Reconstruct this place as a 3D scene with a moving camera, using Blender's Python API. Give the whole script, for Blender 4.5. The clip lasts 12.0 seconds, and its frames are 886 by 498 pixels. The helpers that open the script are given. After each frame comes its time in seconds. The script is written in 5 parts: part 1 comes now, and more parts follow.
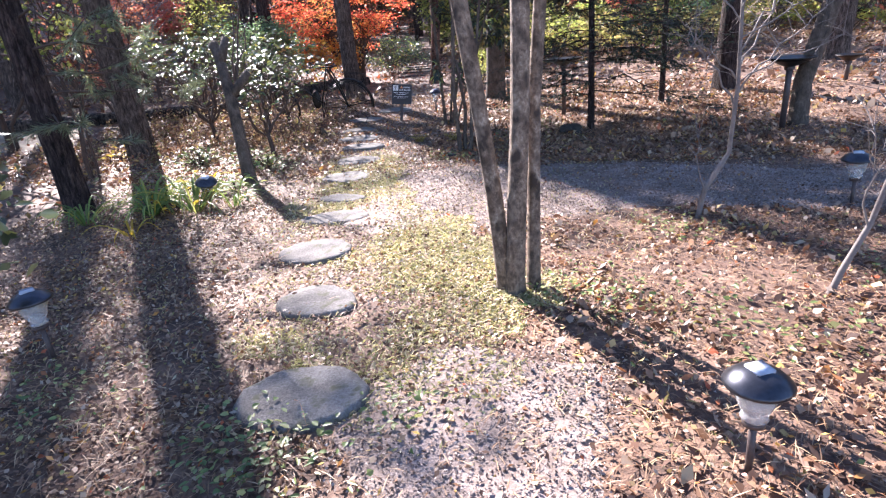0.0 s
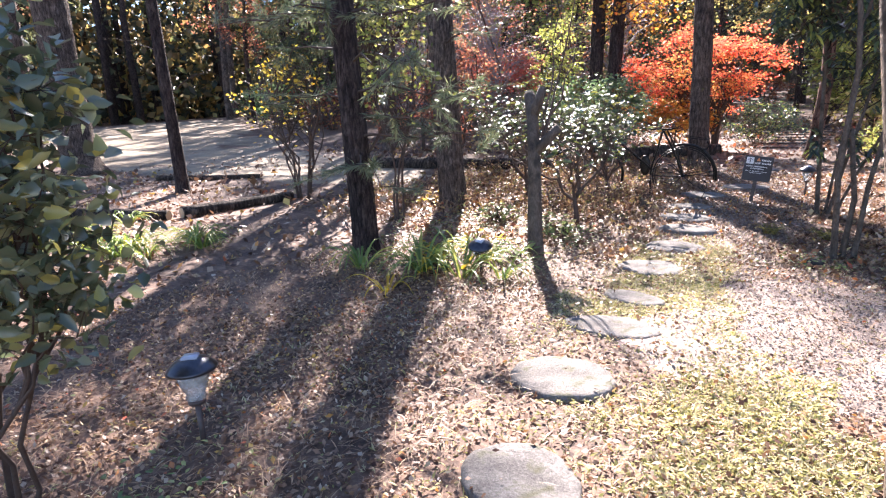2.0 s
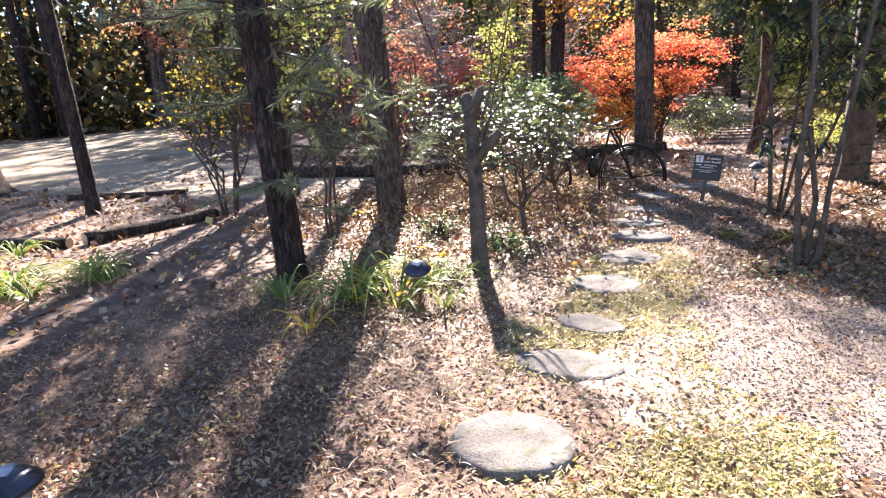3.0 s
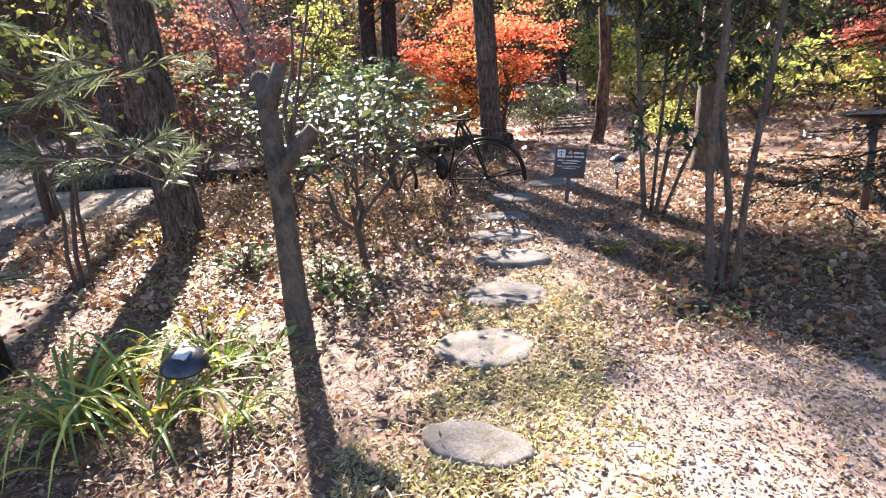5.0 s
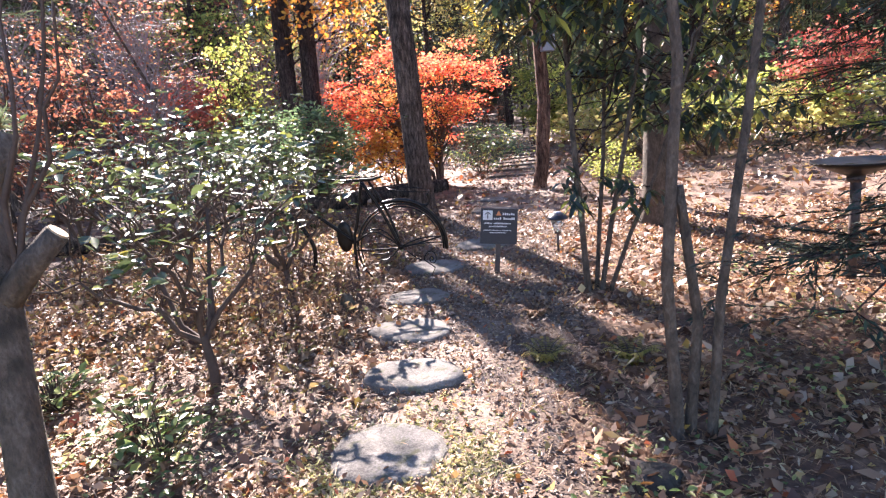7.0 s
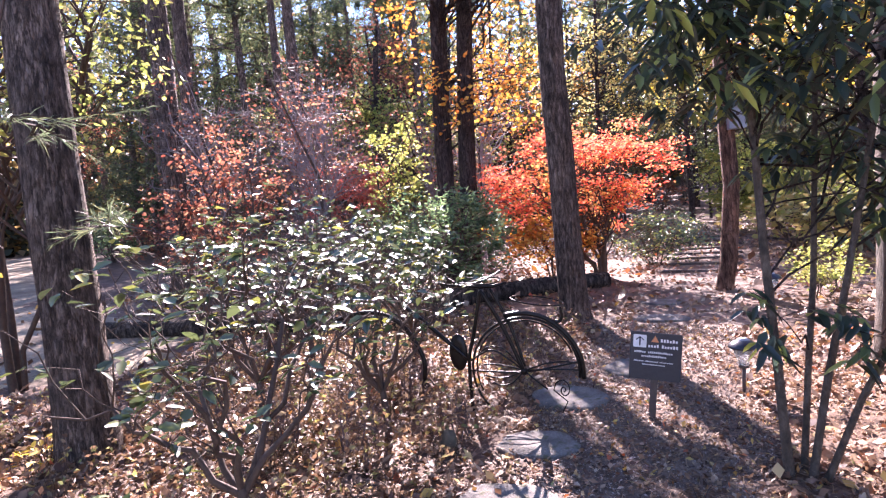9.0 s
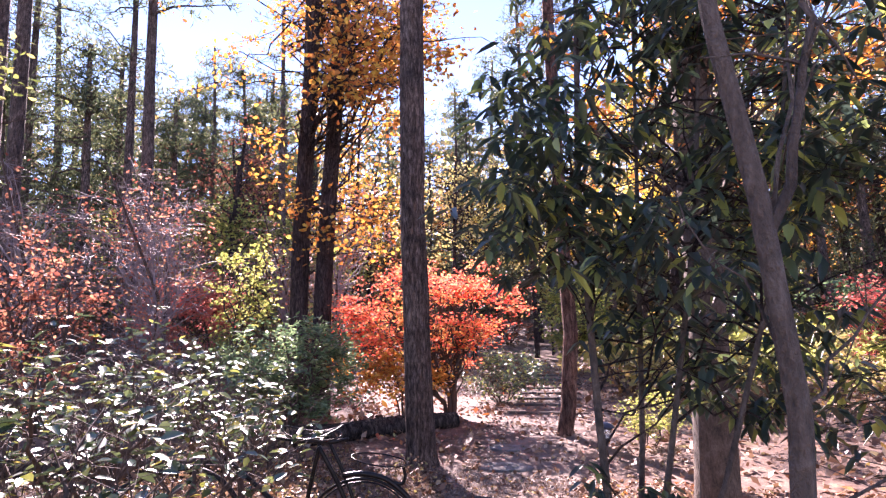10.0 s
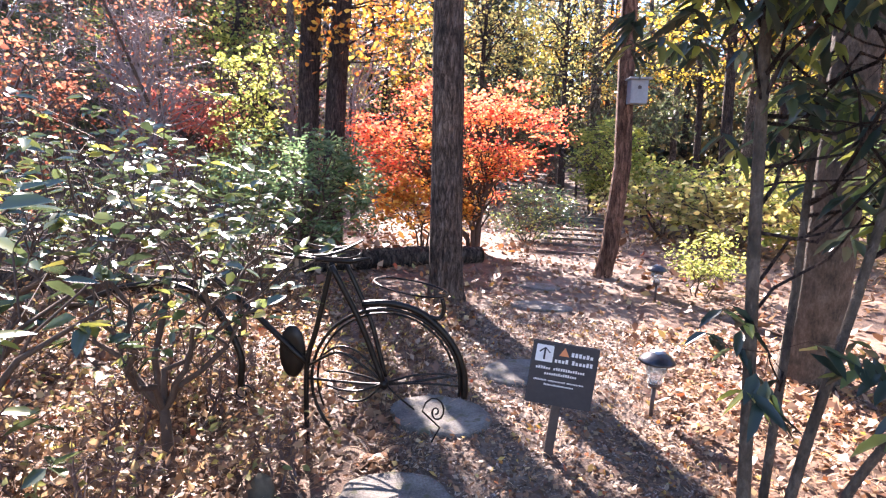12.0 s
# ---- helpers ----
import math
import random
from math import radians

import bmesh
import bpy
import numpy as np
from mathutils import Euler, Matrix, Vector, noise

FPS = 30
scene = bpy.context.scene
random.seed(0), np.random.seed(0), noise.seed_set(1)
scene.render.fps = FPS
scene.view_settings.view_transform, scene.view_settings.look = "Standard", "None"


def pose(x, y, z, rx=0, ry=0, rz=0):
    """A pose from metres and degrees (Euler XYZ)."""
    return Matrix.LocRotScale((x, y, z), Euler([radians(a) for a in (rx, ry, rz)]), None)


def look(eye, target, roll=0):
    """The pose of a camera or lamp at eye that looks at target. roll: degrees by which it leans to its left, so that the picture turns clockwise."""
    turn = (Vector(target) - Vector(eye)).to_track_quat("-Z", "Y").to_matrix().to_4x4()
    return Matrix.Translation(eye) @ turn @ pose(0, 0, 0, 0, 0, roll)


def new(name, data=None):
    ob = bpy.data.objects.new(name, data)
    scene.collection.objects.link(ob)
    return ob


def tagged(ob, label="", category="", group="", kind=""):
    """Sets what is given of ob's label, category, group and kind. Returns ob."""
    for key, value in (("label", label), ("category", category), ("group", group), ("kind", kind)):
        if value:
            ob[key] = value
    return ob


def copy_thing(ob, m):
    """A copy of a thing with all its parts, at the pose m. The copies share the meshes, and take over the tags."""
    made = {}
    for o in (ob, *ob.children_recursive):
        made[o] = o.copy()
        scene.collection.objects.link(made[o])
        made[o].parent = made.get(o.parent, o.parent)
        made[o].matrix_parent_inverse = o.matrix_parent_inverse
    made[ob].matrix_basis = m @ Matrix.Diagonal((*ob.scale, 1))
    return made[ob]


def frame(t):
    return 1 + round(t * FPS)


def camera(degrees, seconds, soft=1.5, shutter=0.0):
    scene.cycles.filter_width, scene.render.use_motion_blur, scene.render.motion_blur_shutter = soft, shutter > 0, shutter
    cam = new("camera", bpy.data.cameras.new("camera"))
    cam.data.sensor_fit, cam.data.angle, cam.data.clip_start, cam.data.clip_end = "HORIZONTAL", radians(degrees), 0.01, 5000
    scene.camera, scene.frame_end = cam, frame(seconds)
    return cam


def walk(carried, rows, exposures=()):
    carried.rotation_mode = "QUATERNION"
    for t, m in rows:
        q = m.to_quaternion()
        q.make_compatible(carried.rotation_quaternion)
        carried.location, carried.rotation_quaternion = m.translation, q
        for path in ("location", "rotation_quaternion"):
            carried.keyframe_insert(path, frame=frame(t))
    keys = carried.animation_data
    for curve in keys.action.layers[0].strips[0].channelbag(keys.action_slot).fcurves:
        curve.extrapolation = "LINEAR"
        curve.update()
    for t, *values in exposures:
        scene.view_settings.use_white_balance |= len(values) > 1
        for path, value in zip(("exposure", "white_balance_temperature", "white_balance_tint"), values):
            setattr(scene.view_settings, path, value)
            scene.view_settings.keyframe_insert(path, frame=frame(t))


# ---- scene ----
cam = camera(75.1, 12.0, 1.25)
PATH = [
    (0, (1.099, 0.136, 1.434), (0.79, 1.975, 0.711), -4.8),
    (0.5, (1.001, 0.594, 1.419), (0.608, 2.425, 0.717), -1.4),
    (1, (1.029, 0.877, 1.388), (0.252, 2.63, 0.82), -3.9),
    (1.5, (1.046, 1.163, 1.353), (-0.167, 2.673, 0.853), -2.9),
    (2, (0.902, 1.425, 1.326), (-0.391, 2.877, 0.857), -2.4),
    (2.5, (0.785, 1.664, 1.355), (-0.489, 3.134, 0.89), -2.2),
    (2.7, (0.74, 1.776, 1.346), (-0.486, 3.286, 0.881), -2.9),
    (4.3, (0.155, 2.81, 1.322), (-0.786, 4.499, 0.81), -2.7),
    (4.5, (0.101, 2.933, 1.308), (-0.697, 4.693, 0.792), -2.4),
    (5, (-0.021, 3.357, 1.283), (-0.726, 5.151, 0.752), -4.4),
    (5.5, (-0.033, 3.69, 1.288), (-0.441, 5.57, 0.741), -4.6),
    (6, (-0.086, 4.057, 1.282), (-0.343, 5.955, 0.707), -6.0),
    (6.5, (-0.026, 4.33, 1.324), (-0.329, 6.248, 0.846), -7.1),
    (6.7, (0.05, 4.45, 1.347), (-0.401, 6.345, 0.897), -6.3),
    (8.3, (0.026, 5.361, 1.436), (-0.818, 7.146, 1.118), -6.5),
    (8.5, (0.022, 5.461, 1.448), (-0.988, 7.167, 1.184), -5.9),
    (9, (0.037, 5.654, 1.473), (-1.072, 7.315, 1.363), -5.1),
    (9.5, (0.038, 5.755, 1.566), (-0.785, 7.576, 1.633), -1.8),
    (10, (0.038, 5.77, 1.662), (-0.609, 7.642, 1.939), -1.6),
    (10.5, (-0.008, 5.884, 1.654), (-0.566, 7.776, 1.988), -2.3),
    (11, (-0.131, 6.176, 1.505), (-0.901, 8.019, 1.606), -1.2),
    (11.5, (-0.313, 6.446, 1.409), (-1.157, 8.25, 1.23), 0.6),
    (12, (-0.552, 6.738, 1.396), (-1.237, 8.6, 1.137), 1.6),
]
walk(cam, [(t, look(eye, target, roll)) for t, eye, target, roll in PATH], [(0, 2.45, 5950, 22), (1.0, 2.47, 6050, 23), (1.5, 2.68, 6150, 23), (2.5, 2.66, 6550, 19), (5.5, 2.7, 6700, 19), (8.5, 2.93, 6200, 32), (10.5, 2.68, 6450, 45), (11.4, 3.05, 6100, 27), (12, 3.15, 6500, 24)])

# ---- light ----
SUN_AZ, SUN_EL = 37.0, 34.0          # degrees left of +y, degrees above the horizon
world = bpy.data.worlds.new("sky")
scene.world = world
world.use_nodes = True
wn = world.node_tree
sky = wn.nodes.new("ShaderNodeTexSky")
sky.sky_type = "NISHITA"
sky.sun_disc = False
sky.sun_elevation = radians(SUN_EL)
sky.sun_rotation = radians(-SUN_AZ)
sky.air_density, sky.dust_density, sky.ozone_density = 0.95, 0.0, 3.0
wn.nodes["Background"].inputs["Strength"].default_value = 0.068
wn.links.new(sky.outputs[0], wn.nodes["Background"].inputs["Color"])
sun_data = bpy.data.lights.new("sun", "SUN")
sun_data.energy, sun_data.angle, sun_data.color = 5.0, radians(0.55), (1.0, 0.93, 0.83)
sun = new("sun", sun_data)
sa, se = radians(SUN_AZ), radians(SUN_EL)
to_sun = Vector((-math.sin(sa) * math.cos(se), math.cos(sa) * math.cos(se), math.sin(se)))
sun.matrix_world = look(to_sun * 60, (0, 0, 0))


# ---- materials ----
def nodes_of(name):
    m = bpy.data.materials.new(name)
    m.use_nodes = True
    return m, m.node_tree, m.node_tree.nodes["Principled BSDF"]


def ramp_node(nt, stops):
    r = nt.nodes.new("ShaderNodeValToRGB")
    while len(r.color_ramp.elements) < len(stops):
        r.color_ramp.elements.new(0.5)
    for e, (p, c) in zip(r.color_ramp.elements, stops):
        e.position, e.color = p, (*c, 1)
    return r


def coords(nt, scale=(1, 1, 1), space="Object"):
    tc = nt.nodes.new("ShaderNodeTexCoord")
    mp = nt.nodes.new("ShaderNodeMapping")
    mp.inputs["Scale"].default_value = scale
    nt.links.new(tc.outputs[space], mp.inputs["Vector"])
    return mp.outputs["Vector"]


def noise_node(nt, vec, scale, detail=6.0, rough=0.6):
    n = nt.nodes.new("ShaderNodeTexNoise")
    n.inputs["Scale"].default_value = scale
    n.inputs["Detail"].default_value = detail
    n.inputs["Roughness"].default_value = rough
    nt.links.new(vec, n.inputs["Vector"])
    return n


def mix_color(nt, fac, a, b, mode="MIX"):
    m = nt.nodes.new("ShaderNodeMix")
    m.data_type, m.blend_type = "RGBA", mode
    if isinstance(fac, float):
        m.inputs[0].default_value = fac
    else:
        nt.links.new(fac, m.inputs[0])
    for s, v in ((m.inputs[6], a), (m.inputs[7], b)):
        if isinstance(v, tuple):
            s.default_value = (*v, 1)
        else:
            nt.links.new(v, s)
    return m.outputs[2]


def bump_to(nt, bsdf, height, strength, distance=0.01):
    b = nt.nodes.new("ShaderNodeBump")
    b.inputs["Strength"].default_value = strength
    b.inputs["Distance"].default_value = distance
    nt.links.new(height, b.inputs["Height"])
    nt.links.new(b.outputs["Normal"], bsdf.inputs["Normal"])


def surface(name, stops, scale=4.0, stretch=(1, 1, 1), rough=0.85, bump=0.4, depth=0.01, fine=40.0, metal=0.0, blotch=None, space="Object"):
    """Two scales of noise through a colour ramp, with relief."""
    m, nt, b = nodes_of(name)
    v = coords(nt, stretch, space)
    n1 = noise_node(nt, v, scale)
    n2 = noise_node(nt, v, fine, 4.0, 0.7)
    add = nt.nodes.new("ShaderNodeMath")
    add.operation = "MULTIPLY_ADD"
    add.inputs[1].default_value = 0.45
    nt.links.new(n2.outputs["Fac"], add.inputs[0])
    half = nt.nodes.new("ShaderNodeMath")
    half.operation = "MULTIPLY"
    half.inputs[1].default_value = 0.55
    nt.links.new(n1.outputs["Fac"], half.inputs[0])
    nt.links.new(half.outputs[0], add.inputs[2])
    r = ramp_node(nt, stops)
    nt.links.new(add.outputs[0], r.inputs[0])
    col = r.outputs[0]
    if blotch:
        n3 = noise_node(nt, v, blotch[1], 3.0, 0.5)
        r3 = ramp_node(nt, [(blotch[2], (0, 0, 0)), (blotch[2] + 0.13, (1, 1, 1))])
        nt.links.new(n3.outputs["Fac"], r3.inputs[0])
        col = mix_color(nt, r3.outputs[0], col, blotch[0])
    nt.links.new(col, b.inputs["Base Color"])
    b.inputs["Roughness"].default_value = rough
    b.inputs["Metallic"].default_value = metal
    if bump:
        bump_to(nt, b, add.outputs[0], bump, depth)
    return m


def bark(name, dark, mid, light, furrow=30.0, bump=1.0):
    """Furrowed bark: long ridges broken by cross cracks, with blotches of lichen."""
    m, nt, b = nodes_of(name)
    v = coords(nt, (1, 1, 0.2))
    n1 = noise_node(nt, v, furrow, 6.0, 0.75)
    n2 = noise_node(nt, coords(nt, (1, 1, 0.7)), 4.0, 5.0, 0.65)
    cell = nt.nodes.new("ShaderNodeTexVoronoi")
    cell.feature = "DISTANCE_TO_EDGE"
    cell.inputs["Scale"].default_value = furrow * 0.75
    warp = mix_color(nt, 0.12, coords(nt, (1, 1, 0.28)), n1.outputs["Color"])
    nt.links.new(warp, cell.inputs["Vector"])
    crack = ramp_node(nt, [(0.0, (0.42, 0.42, 0.42)), (0.14, (1, 1, 1))])
    nt.links.new(cell.outputs["Distance"], crack.inputs[0])
    r = ramp_node(nt, [(0.38, dark), (0.5, mid), (0.64, light)])
    nt.links.new(n1.outputs["Fac"], r.inputs[0])
    r2 = ramp_node(nt, [(0.35, (0.5, 0.5, 0.52)), (0.65, (1.2, 1.15, 1.1))])
    nt.links.new(n2.outputs["Fac"], r2.inputs[0])
    col = mix_color(nt, 1.0, r.outputs[0], r2.outputs[0], "MULTIPLY")
    col = mix_color(nt, 1.0, col, crack.outputs[0], "MULTIPLY")
    nt.links.new(col, b.inputs["Base Color"])
    b.inputs["Roughness"].default_value = 0.92
    b.inputs["Specular IOR Level"].default_value = 0.2
    height = nt.nodes.new("ShaderNodeMath")
    height.operation = "MULTIPLY"
    nt.links.new(n1.outputs["Fac"], height.inputs[0])
    nt.links.new(crack.outputs[0], height.inputs[1])
    bump_to(nt, b, height.outputs[0], bump, 0.04)
    return m


def foliage(name, stops, glow=0.35, rough=0.5, spec=0.5):
    """Leaves: a colour for each leaf, light passing through the blade."""
    m, nt, b = nodes_of(name)
    g = nt.nodes.new("ShaderNodeNewGeometry")
    r = ramp_node(nt, stops)
    nt.links.new(g.outputs["Random Per Island"], r.inputs[0])
    n = noise_node(nt, coords(nt), 1.3, 2.0)
    rr = ramp_node(nt, [(0.3, (0.7, 0.7, 0.7)), (0.7, (1.2, 1.2, 1.2))])
    nt.links.new(n.outputs["Fac"], rr.inputs[0])
    col = mix_color(nt, 1.0, r.outputs[0], rr.outputs[0], "MULTIPLY")
    nt.links.new(col, b.inputs["Base Color"])
    b.inputs["Roughness"].default_value = rough
    b.inputs["Specular IOR Level"].default_value = spec
    t = nt.nodes.new("ShaderNodeBsdfTranslucent")
    nt.links.new(col, t.inputs["Color"])
    mx = nt.nodes.new("ShaderNodeMixShader")
    mx.inputs[0].default_value = glow
    nt.links.new(b.outputs[0], mx.inputs[1])
    nt.links.new(t.outputs[0], mx.inputs[2])
    nt.links.new(mx.outputs[0], nt.nodes["Material Output"].inputs["Surface"])
    return m


M_SOIL = surface("forest_soil", [(0.35, (0.035, 0.02, 0.014)), (0.5, (0.12, 0.066, 0.042)), (0.65, (0.28, 0.175, 0.115))], 3.0, fine=26, bump=0.8, depth=0.03)
M_GRAVEL = surface("mulched_gravel", [(0.36, (0.11, 0.075, 0.06)), (0.5, (0.22, 0.165, 0.135)), (0.64, (0.39, 0.31, 0.28))], 3.0, fine=60, bump=0.9, depth=0.02)
M_TRAIL = surface("trodden_soil", [(0.36, (0.055, 0.034, 0.024)), (0.5, (0.14, 0.092, 0.066)), (0.64, (0.26, 0.19, 0.14))], 3.0, fine=45, bump=0.9, depth=0.02)
M_CLEAR = surface("dry_clearing", [(0.36, (0.09, 0.06, 0.035)), (0.5, (0.24, 0.18, 0.115)), (0.64, (0.36, 0.29, 0.19))], 1.5, fine=20, bump=0.5, depth=0.03)
M_STONE = surface("stepping_stone", [(0.36, (0.065, 0.058, 0.052)), (0.5, (0.15, 0.136, 0.122)), (0.63, (0.26, 0.24, 0.218))], 7, rough=0.97, fine=90, bump=1.0, depth=0.014, blotch=((0.10, 0.095, 0.06), 14.0, 0.57))
M_ROCK = surface("dark_rock", [(0.36, (0.012, 0.010, 0.008)), (0.62, (0.05, 0.043, 0.035))], 6, fine=40, bump=0.8, depth=0.03)
M_PINE = bark("pine_bark", (0.075, 0.057, 0.048), (0.19, 0.145, 0.12), (0.34, 0.27, 0.23), 34)
M_CEDAR = bark("cedar_bark", (0.03, 0.022, 0.02), (0.085, 0.06, 0.055), (0.15, 0.115, 0.10), 34)
M_LEANBARK = bark("red_brown_bark", (0.06, 0.03, 0.022), (0.20, 0.11, 0.08), (0.33, 0.21, 0.16), 26, 0.8)
M_GREY = surface("grey_bark", [(0.34, (0.03, 0.022, 0.017)), (0.5, (0.095, 0.07, 0.052)), (0.66, (0.18, 0.14, 0.108))], 14, (1, 1, 0.5), 0.88, 1.0, 0.04, 70, blotch=((0.035, 0.028, 0.02), 10.0, 0.57))
M_SMOOTH = surface("smooth_mottled_bark", [(0.38, (0.06, 0.042, 0.03)), (0.48, (0.15, 0.108, 0.076)), (0.55, (0.235, 0.178, 0.13)), (0.64, (0.42, 0.35, 0.27))], 14, (1, 1, 0.75), 0.85, 0.9, 0.02, 60, blotch=((0.045, 0.032, 0.023), 15.0, 0.53))
M_TWIG = surface("dark_twig", [(0.3, (0.036, 0.022, 0.016)), (0.7, (0.10, 0.064, 0.046))], 8, rough=0.85, bump=0.3, fine=50)
M_BARETWIG = surface("bare_twig", [(0.3, (0.14, 0.11, 0.11)), (0.7, (0.30, 0.25, 0.25))], 8, rough=0.6, bump=0.2, fine=50)
M_PURPLE = surface("purplish_twig", [(0.3, (0.075, 0.045, 0.04)), (0.7, (0.17, 0.11, 0.10))], 8, rough=0.75, bump=0.2, fine=50)
M_PALETWIG = surface("pale_twig", [(0.3, (0.10, 0.08, 0.07)), (0.7, (0.25, 0.21, 0.185))], 8, rough=0.75, bump=0.3, fine=50)
M_LOG = bark("rotting_log_bark", (0.025, 0.02, 0.018), (0.09, 0.07, 0.058), (0.2, 0.165, 0.14), 24)
M_CUT = surface("cut_wood", [(0.3, (0.38, 0.26, 0.15)), (0.7, (0.62, 0.47, 0.30))], 12, rough=0.8, bump=0.3)
M_IRON = surface("black_iron", [(0.3, (0.007, 0.006, 0.006)), (0.7, (0.022, 0.018, 0.016))], 14, rough=0.38, bump=0.25, depth=0.003, metal=0.6)
M_LAMPCAP = surface("dark_steel_cap", [(0.3, (0.034, 0.035, 0.042)), (0.7, (0.072, 0.074, 0.088))], 10, rough=0.3, bump=0.08, depth=0.002, metal=0.75)
M_STAKE = surface("brown_stake", [(0.3, (0.035, 0.025, 0.024)), (0.7, (0.085, 0.06, 0.055))], 20, rough=0.5, bump=0.2, depth=0.003)
M_SOLAR = surface("solar_cell", [(0.3, (0.30, 0.33, 0.40)), (0.7, (0.46, 0.49, 0.56))], 30, rough=0.18, bump=0.05, depth=0.001)
M_BOARD = surface("dark_board", [(0.3, (0.018, 0.016, 0.022)), (0.7, (0.04, 0.036, 0.044))], 9, rough=0.5, bump=0.12, depth=0.002)
M_WHITE = surface("white_print", [(0.3, (0.66, 0.64, 0.64)), (0.7, (0.82, 0.80, 0.80))], 20, rough=0.6, bump=0.0)
M_ORANGE = surface("orange_print", [(0.3, (0.62, 0.22, 0.09)), (0.7, (0.72, 0.28, 0.12))], 20, rough=0.6, bump=0.0)
M_TIMBER = surface("weathered_timber", [(0.3, (0.05, 0.038, 0.03)), (0.7, (0.15, 0.12, 0.10))], 6, (0.3, 1, 1), 0.9, 0.6, 0.02, 30)
M_FOREST = surface("distant_forest", [(0.36, (0.012, 0.014, 0.01)), (0.5, (0.045, 0.045, 0.028)), (0.64, (0.14, 0.10, 0.05))], 0.35, fine=2.2, bump=0.6, depth=0.5)
M_PAINT = surface("pale_blue_paint", [(0.3, (0.15, 0.18, 0.22)), (0.7, (0.26, 0.30, 0.35))], 6, rough=0.6, bump=0.1)
M_GOURD = surface("lichen_stone", [(0.3, (0.05, 0.04, 0.028)), (0.7, (0.13, 0.105, 0.07))], 9, rough=0.85, bump=0.5)

M_GLASS, nt_, b_ = nodes_of("frosted_glass")
b_.inputs["Base Color"].default_value = (0.93, 0.95, 0.96, 1)
b_.inputs["Transmission Weight"].default_value = 0.75
b_.inputs["Roughness"].default_value = 0.22
b_.inputs["IOR"].default_value = 1.45
bump_to(nt_, b_, noise_node(nt_, coords(nt_), 60.0).outputs["Fac"], 0.3, 0.003)

L_LITTER = foliage("fallen_leaves", [(0.0, (0.07, 0.032, 0.02)), (0.28, (0.19, 0.092, 0.05)), (0.55, (0.30, 0.165, 0.092)), (0.75, (0.37, 0.235, 0.14)), (0.86, (0.47, 0.36, 0.26)), (0.93, (0.60, 0.40, 0.09)), (0.97, (0.48, 0.10, 0.04)), (1.0, (0.22, 0.26, 0.09))], 0.2, 0.5)
L_STRAW = foliage("pine_straw", [(0.0, (0.20, 0.10, 0.05)), (0.5, (0.40, 0.23, 0.12)), (1.0, (0.56, 0.38, 0.22))], 0.1, 0.6)
L_CHIPS = foliage("mulch_chips", [(0.0, (0.11, 0.072, 0.056)), (0.4, (0.21, 0.152, 0.122)), (0.75, (0.32, 0.245, 0.20)), (1.0, (0.50, 0.42, 0.36))], 0.0, 0.85)
L_MOSS = foliage("short_grass", [(0.0, (0.19, 0.20, 0.06)), (0.3, (0.44, 0.41, 0.15)), (0.65, (0.62, 0.55, 0.30)), (1.0, (0.70, 0.60, 0.44))], 0.35, 0.6)
L_RED = foliage("red_maple_leaves", [(0.0, (0.78, 0.10, 0.07)), (0.4, (0.92, 0.18, 0.11)), (0.75, (0.93, 0.28, 0.12)), (1.0, (0.93, 0.46, 0.16))], 0.72, 0.7, 0.15)
L_REDINNER = foliage("shaded_maple_leaves", [(0.0, (0.72, 0.24, 0.08)), (0.5, (0.84, 0.40, 0.11)), (1.0, (0.70, 0.52, 0.15))], 0.66, 0.7, 0.15)
L_ORANGEMIX = foliage("orange_leaves", [(0.0, (0.50, 0.14, 0.03)), (0.5, (0.70, 0.30, 0.05)), (1.0, (0.75, 0.50, 0.08))], 0.5)
L_PINK = foliage("pink_red_leaves", [(0.0, (0.55, 0.10, 0.08)), (0.6, (0.72, 0.20, 0.15)), (1.0, (0.68, 0.34, 0.20))], 0.55)
L_RUST = foliage("rusty_leaves", [(0.0, (0.22, 0.065, 0.045)), (0.6, (0.42, 0.16, 0.10)), (1.0, (0.52, 0.29, 0.15))], 0.5, 0.7, 0.2)
L_YELLOW = foliage("yellow_leaves", [(0.0, (0.50, 0.30, 0.03)), (0.5, (0.66, 0.46, 0.05)), (1.0, (0.60, 0.52, 0.12))], 0.5)
L_GOLD = foliage("dull_golden_leaves", [(0.0, (0.36, 0.26, 0.09)), (0.5, (0.52, 0.42, 0.15)), (1.0, (0.42, 0.44, 0.14))], 0.58)
L_YELGREEN = foliage("yellow_green_leaves", [(0.0, (0.16, 0.21, 0.05)), (0.5, (0.38, 0.42, 0.10)), (1.0, (0.60, 0.54, 0.15))], 0.6)
L_OPENSHRUB = foliage("shining_shrub_leaves", [(0.0, (0.04, 0.065, 0.034)), (0.5, (0.075, 0.11, 0.05)), (0.8, (0.14, 0.18, 0.065)), (0.93, (0.36, 0.38, 0.08)), (1.0, (0.55, 0.46, 0.10))], 0.3, 0.27, 1.0)
L_BOUGH = foliage("long_pine_needles", [(0.0, (0.09, 0.13, 0.07)), (0.6, (0.17, 0.21, 0.11)), (1.0, (0.30, 0.31, 0.16))], 0.45, 0.3, 1.0)
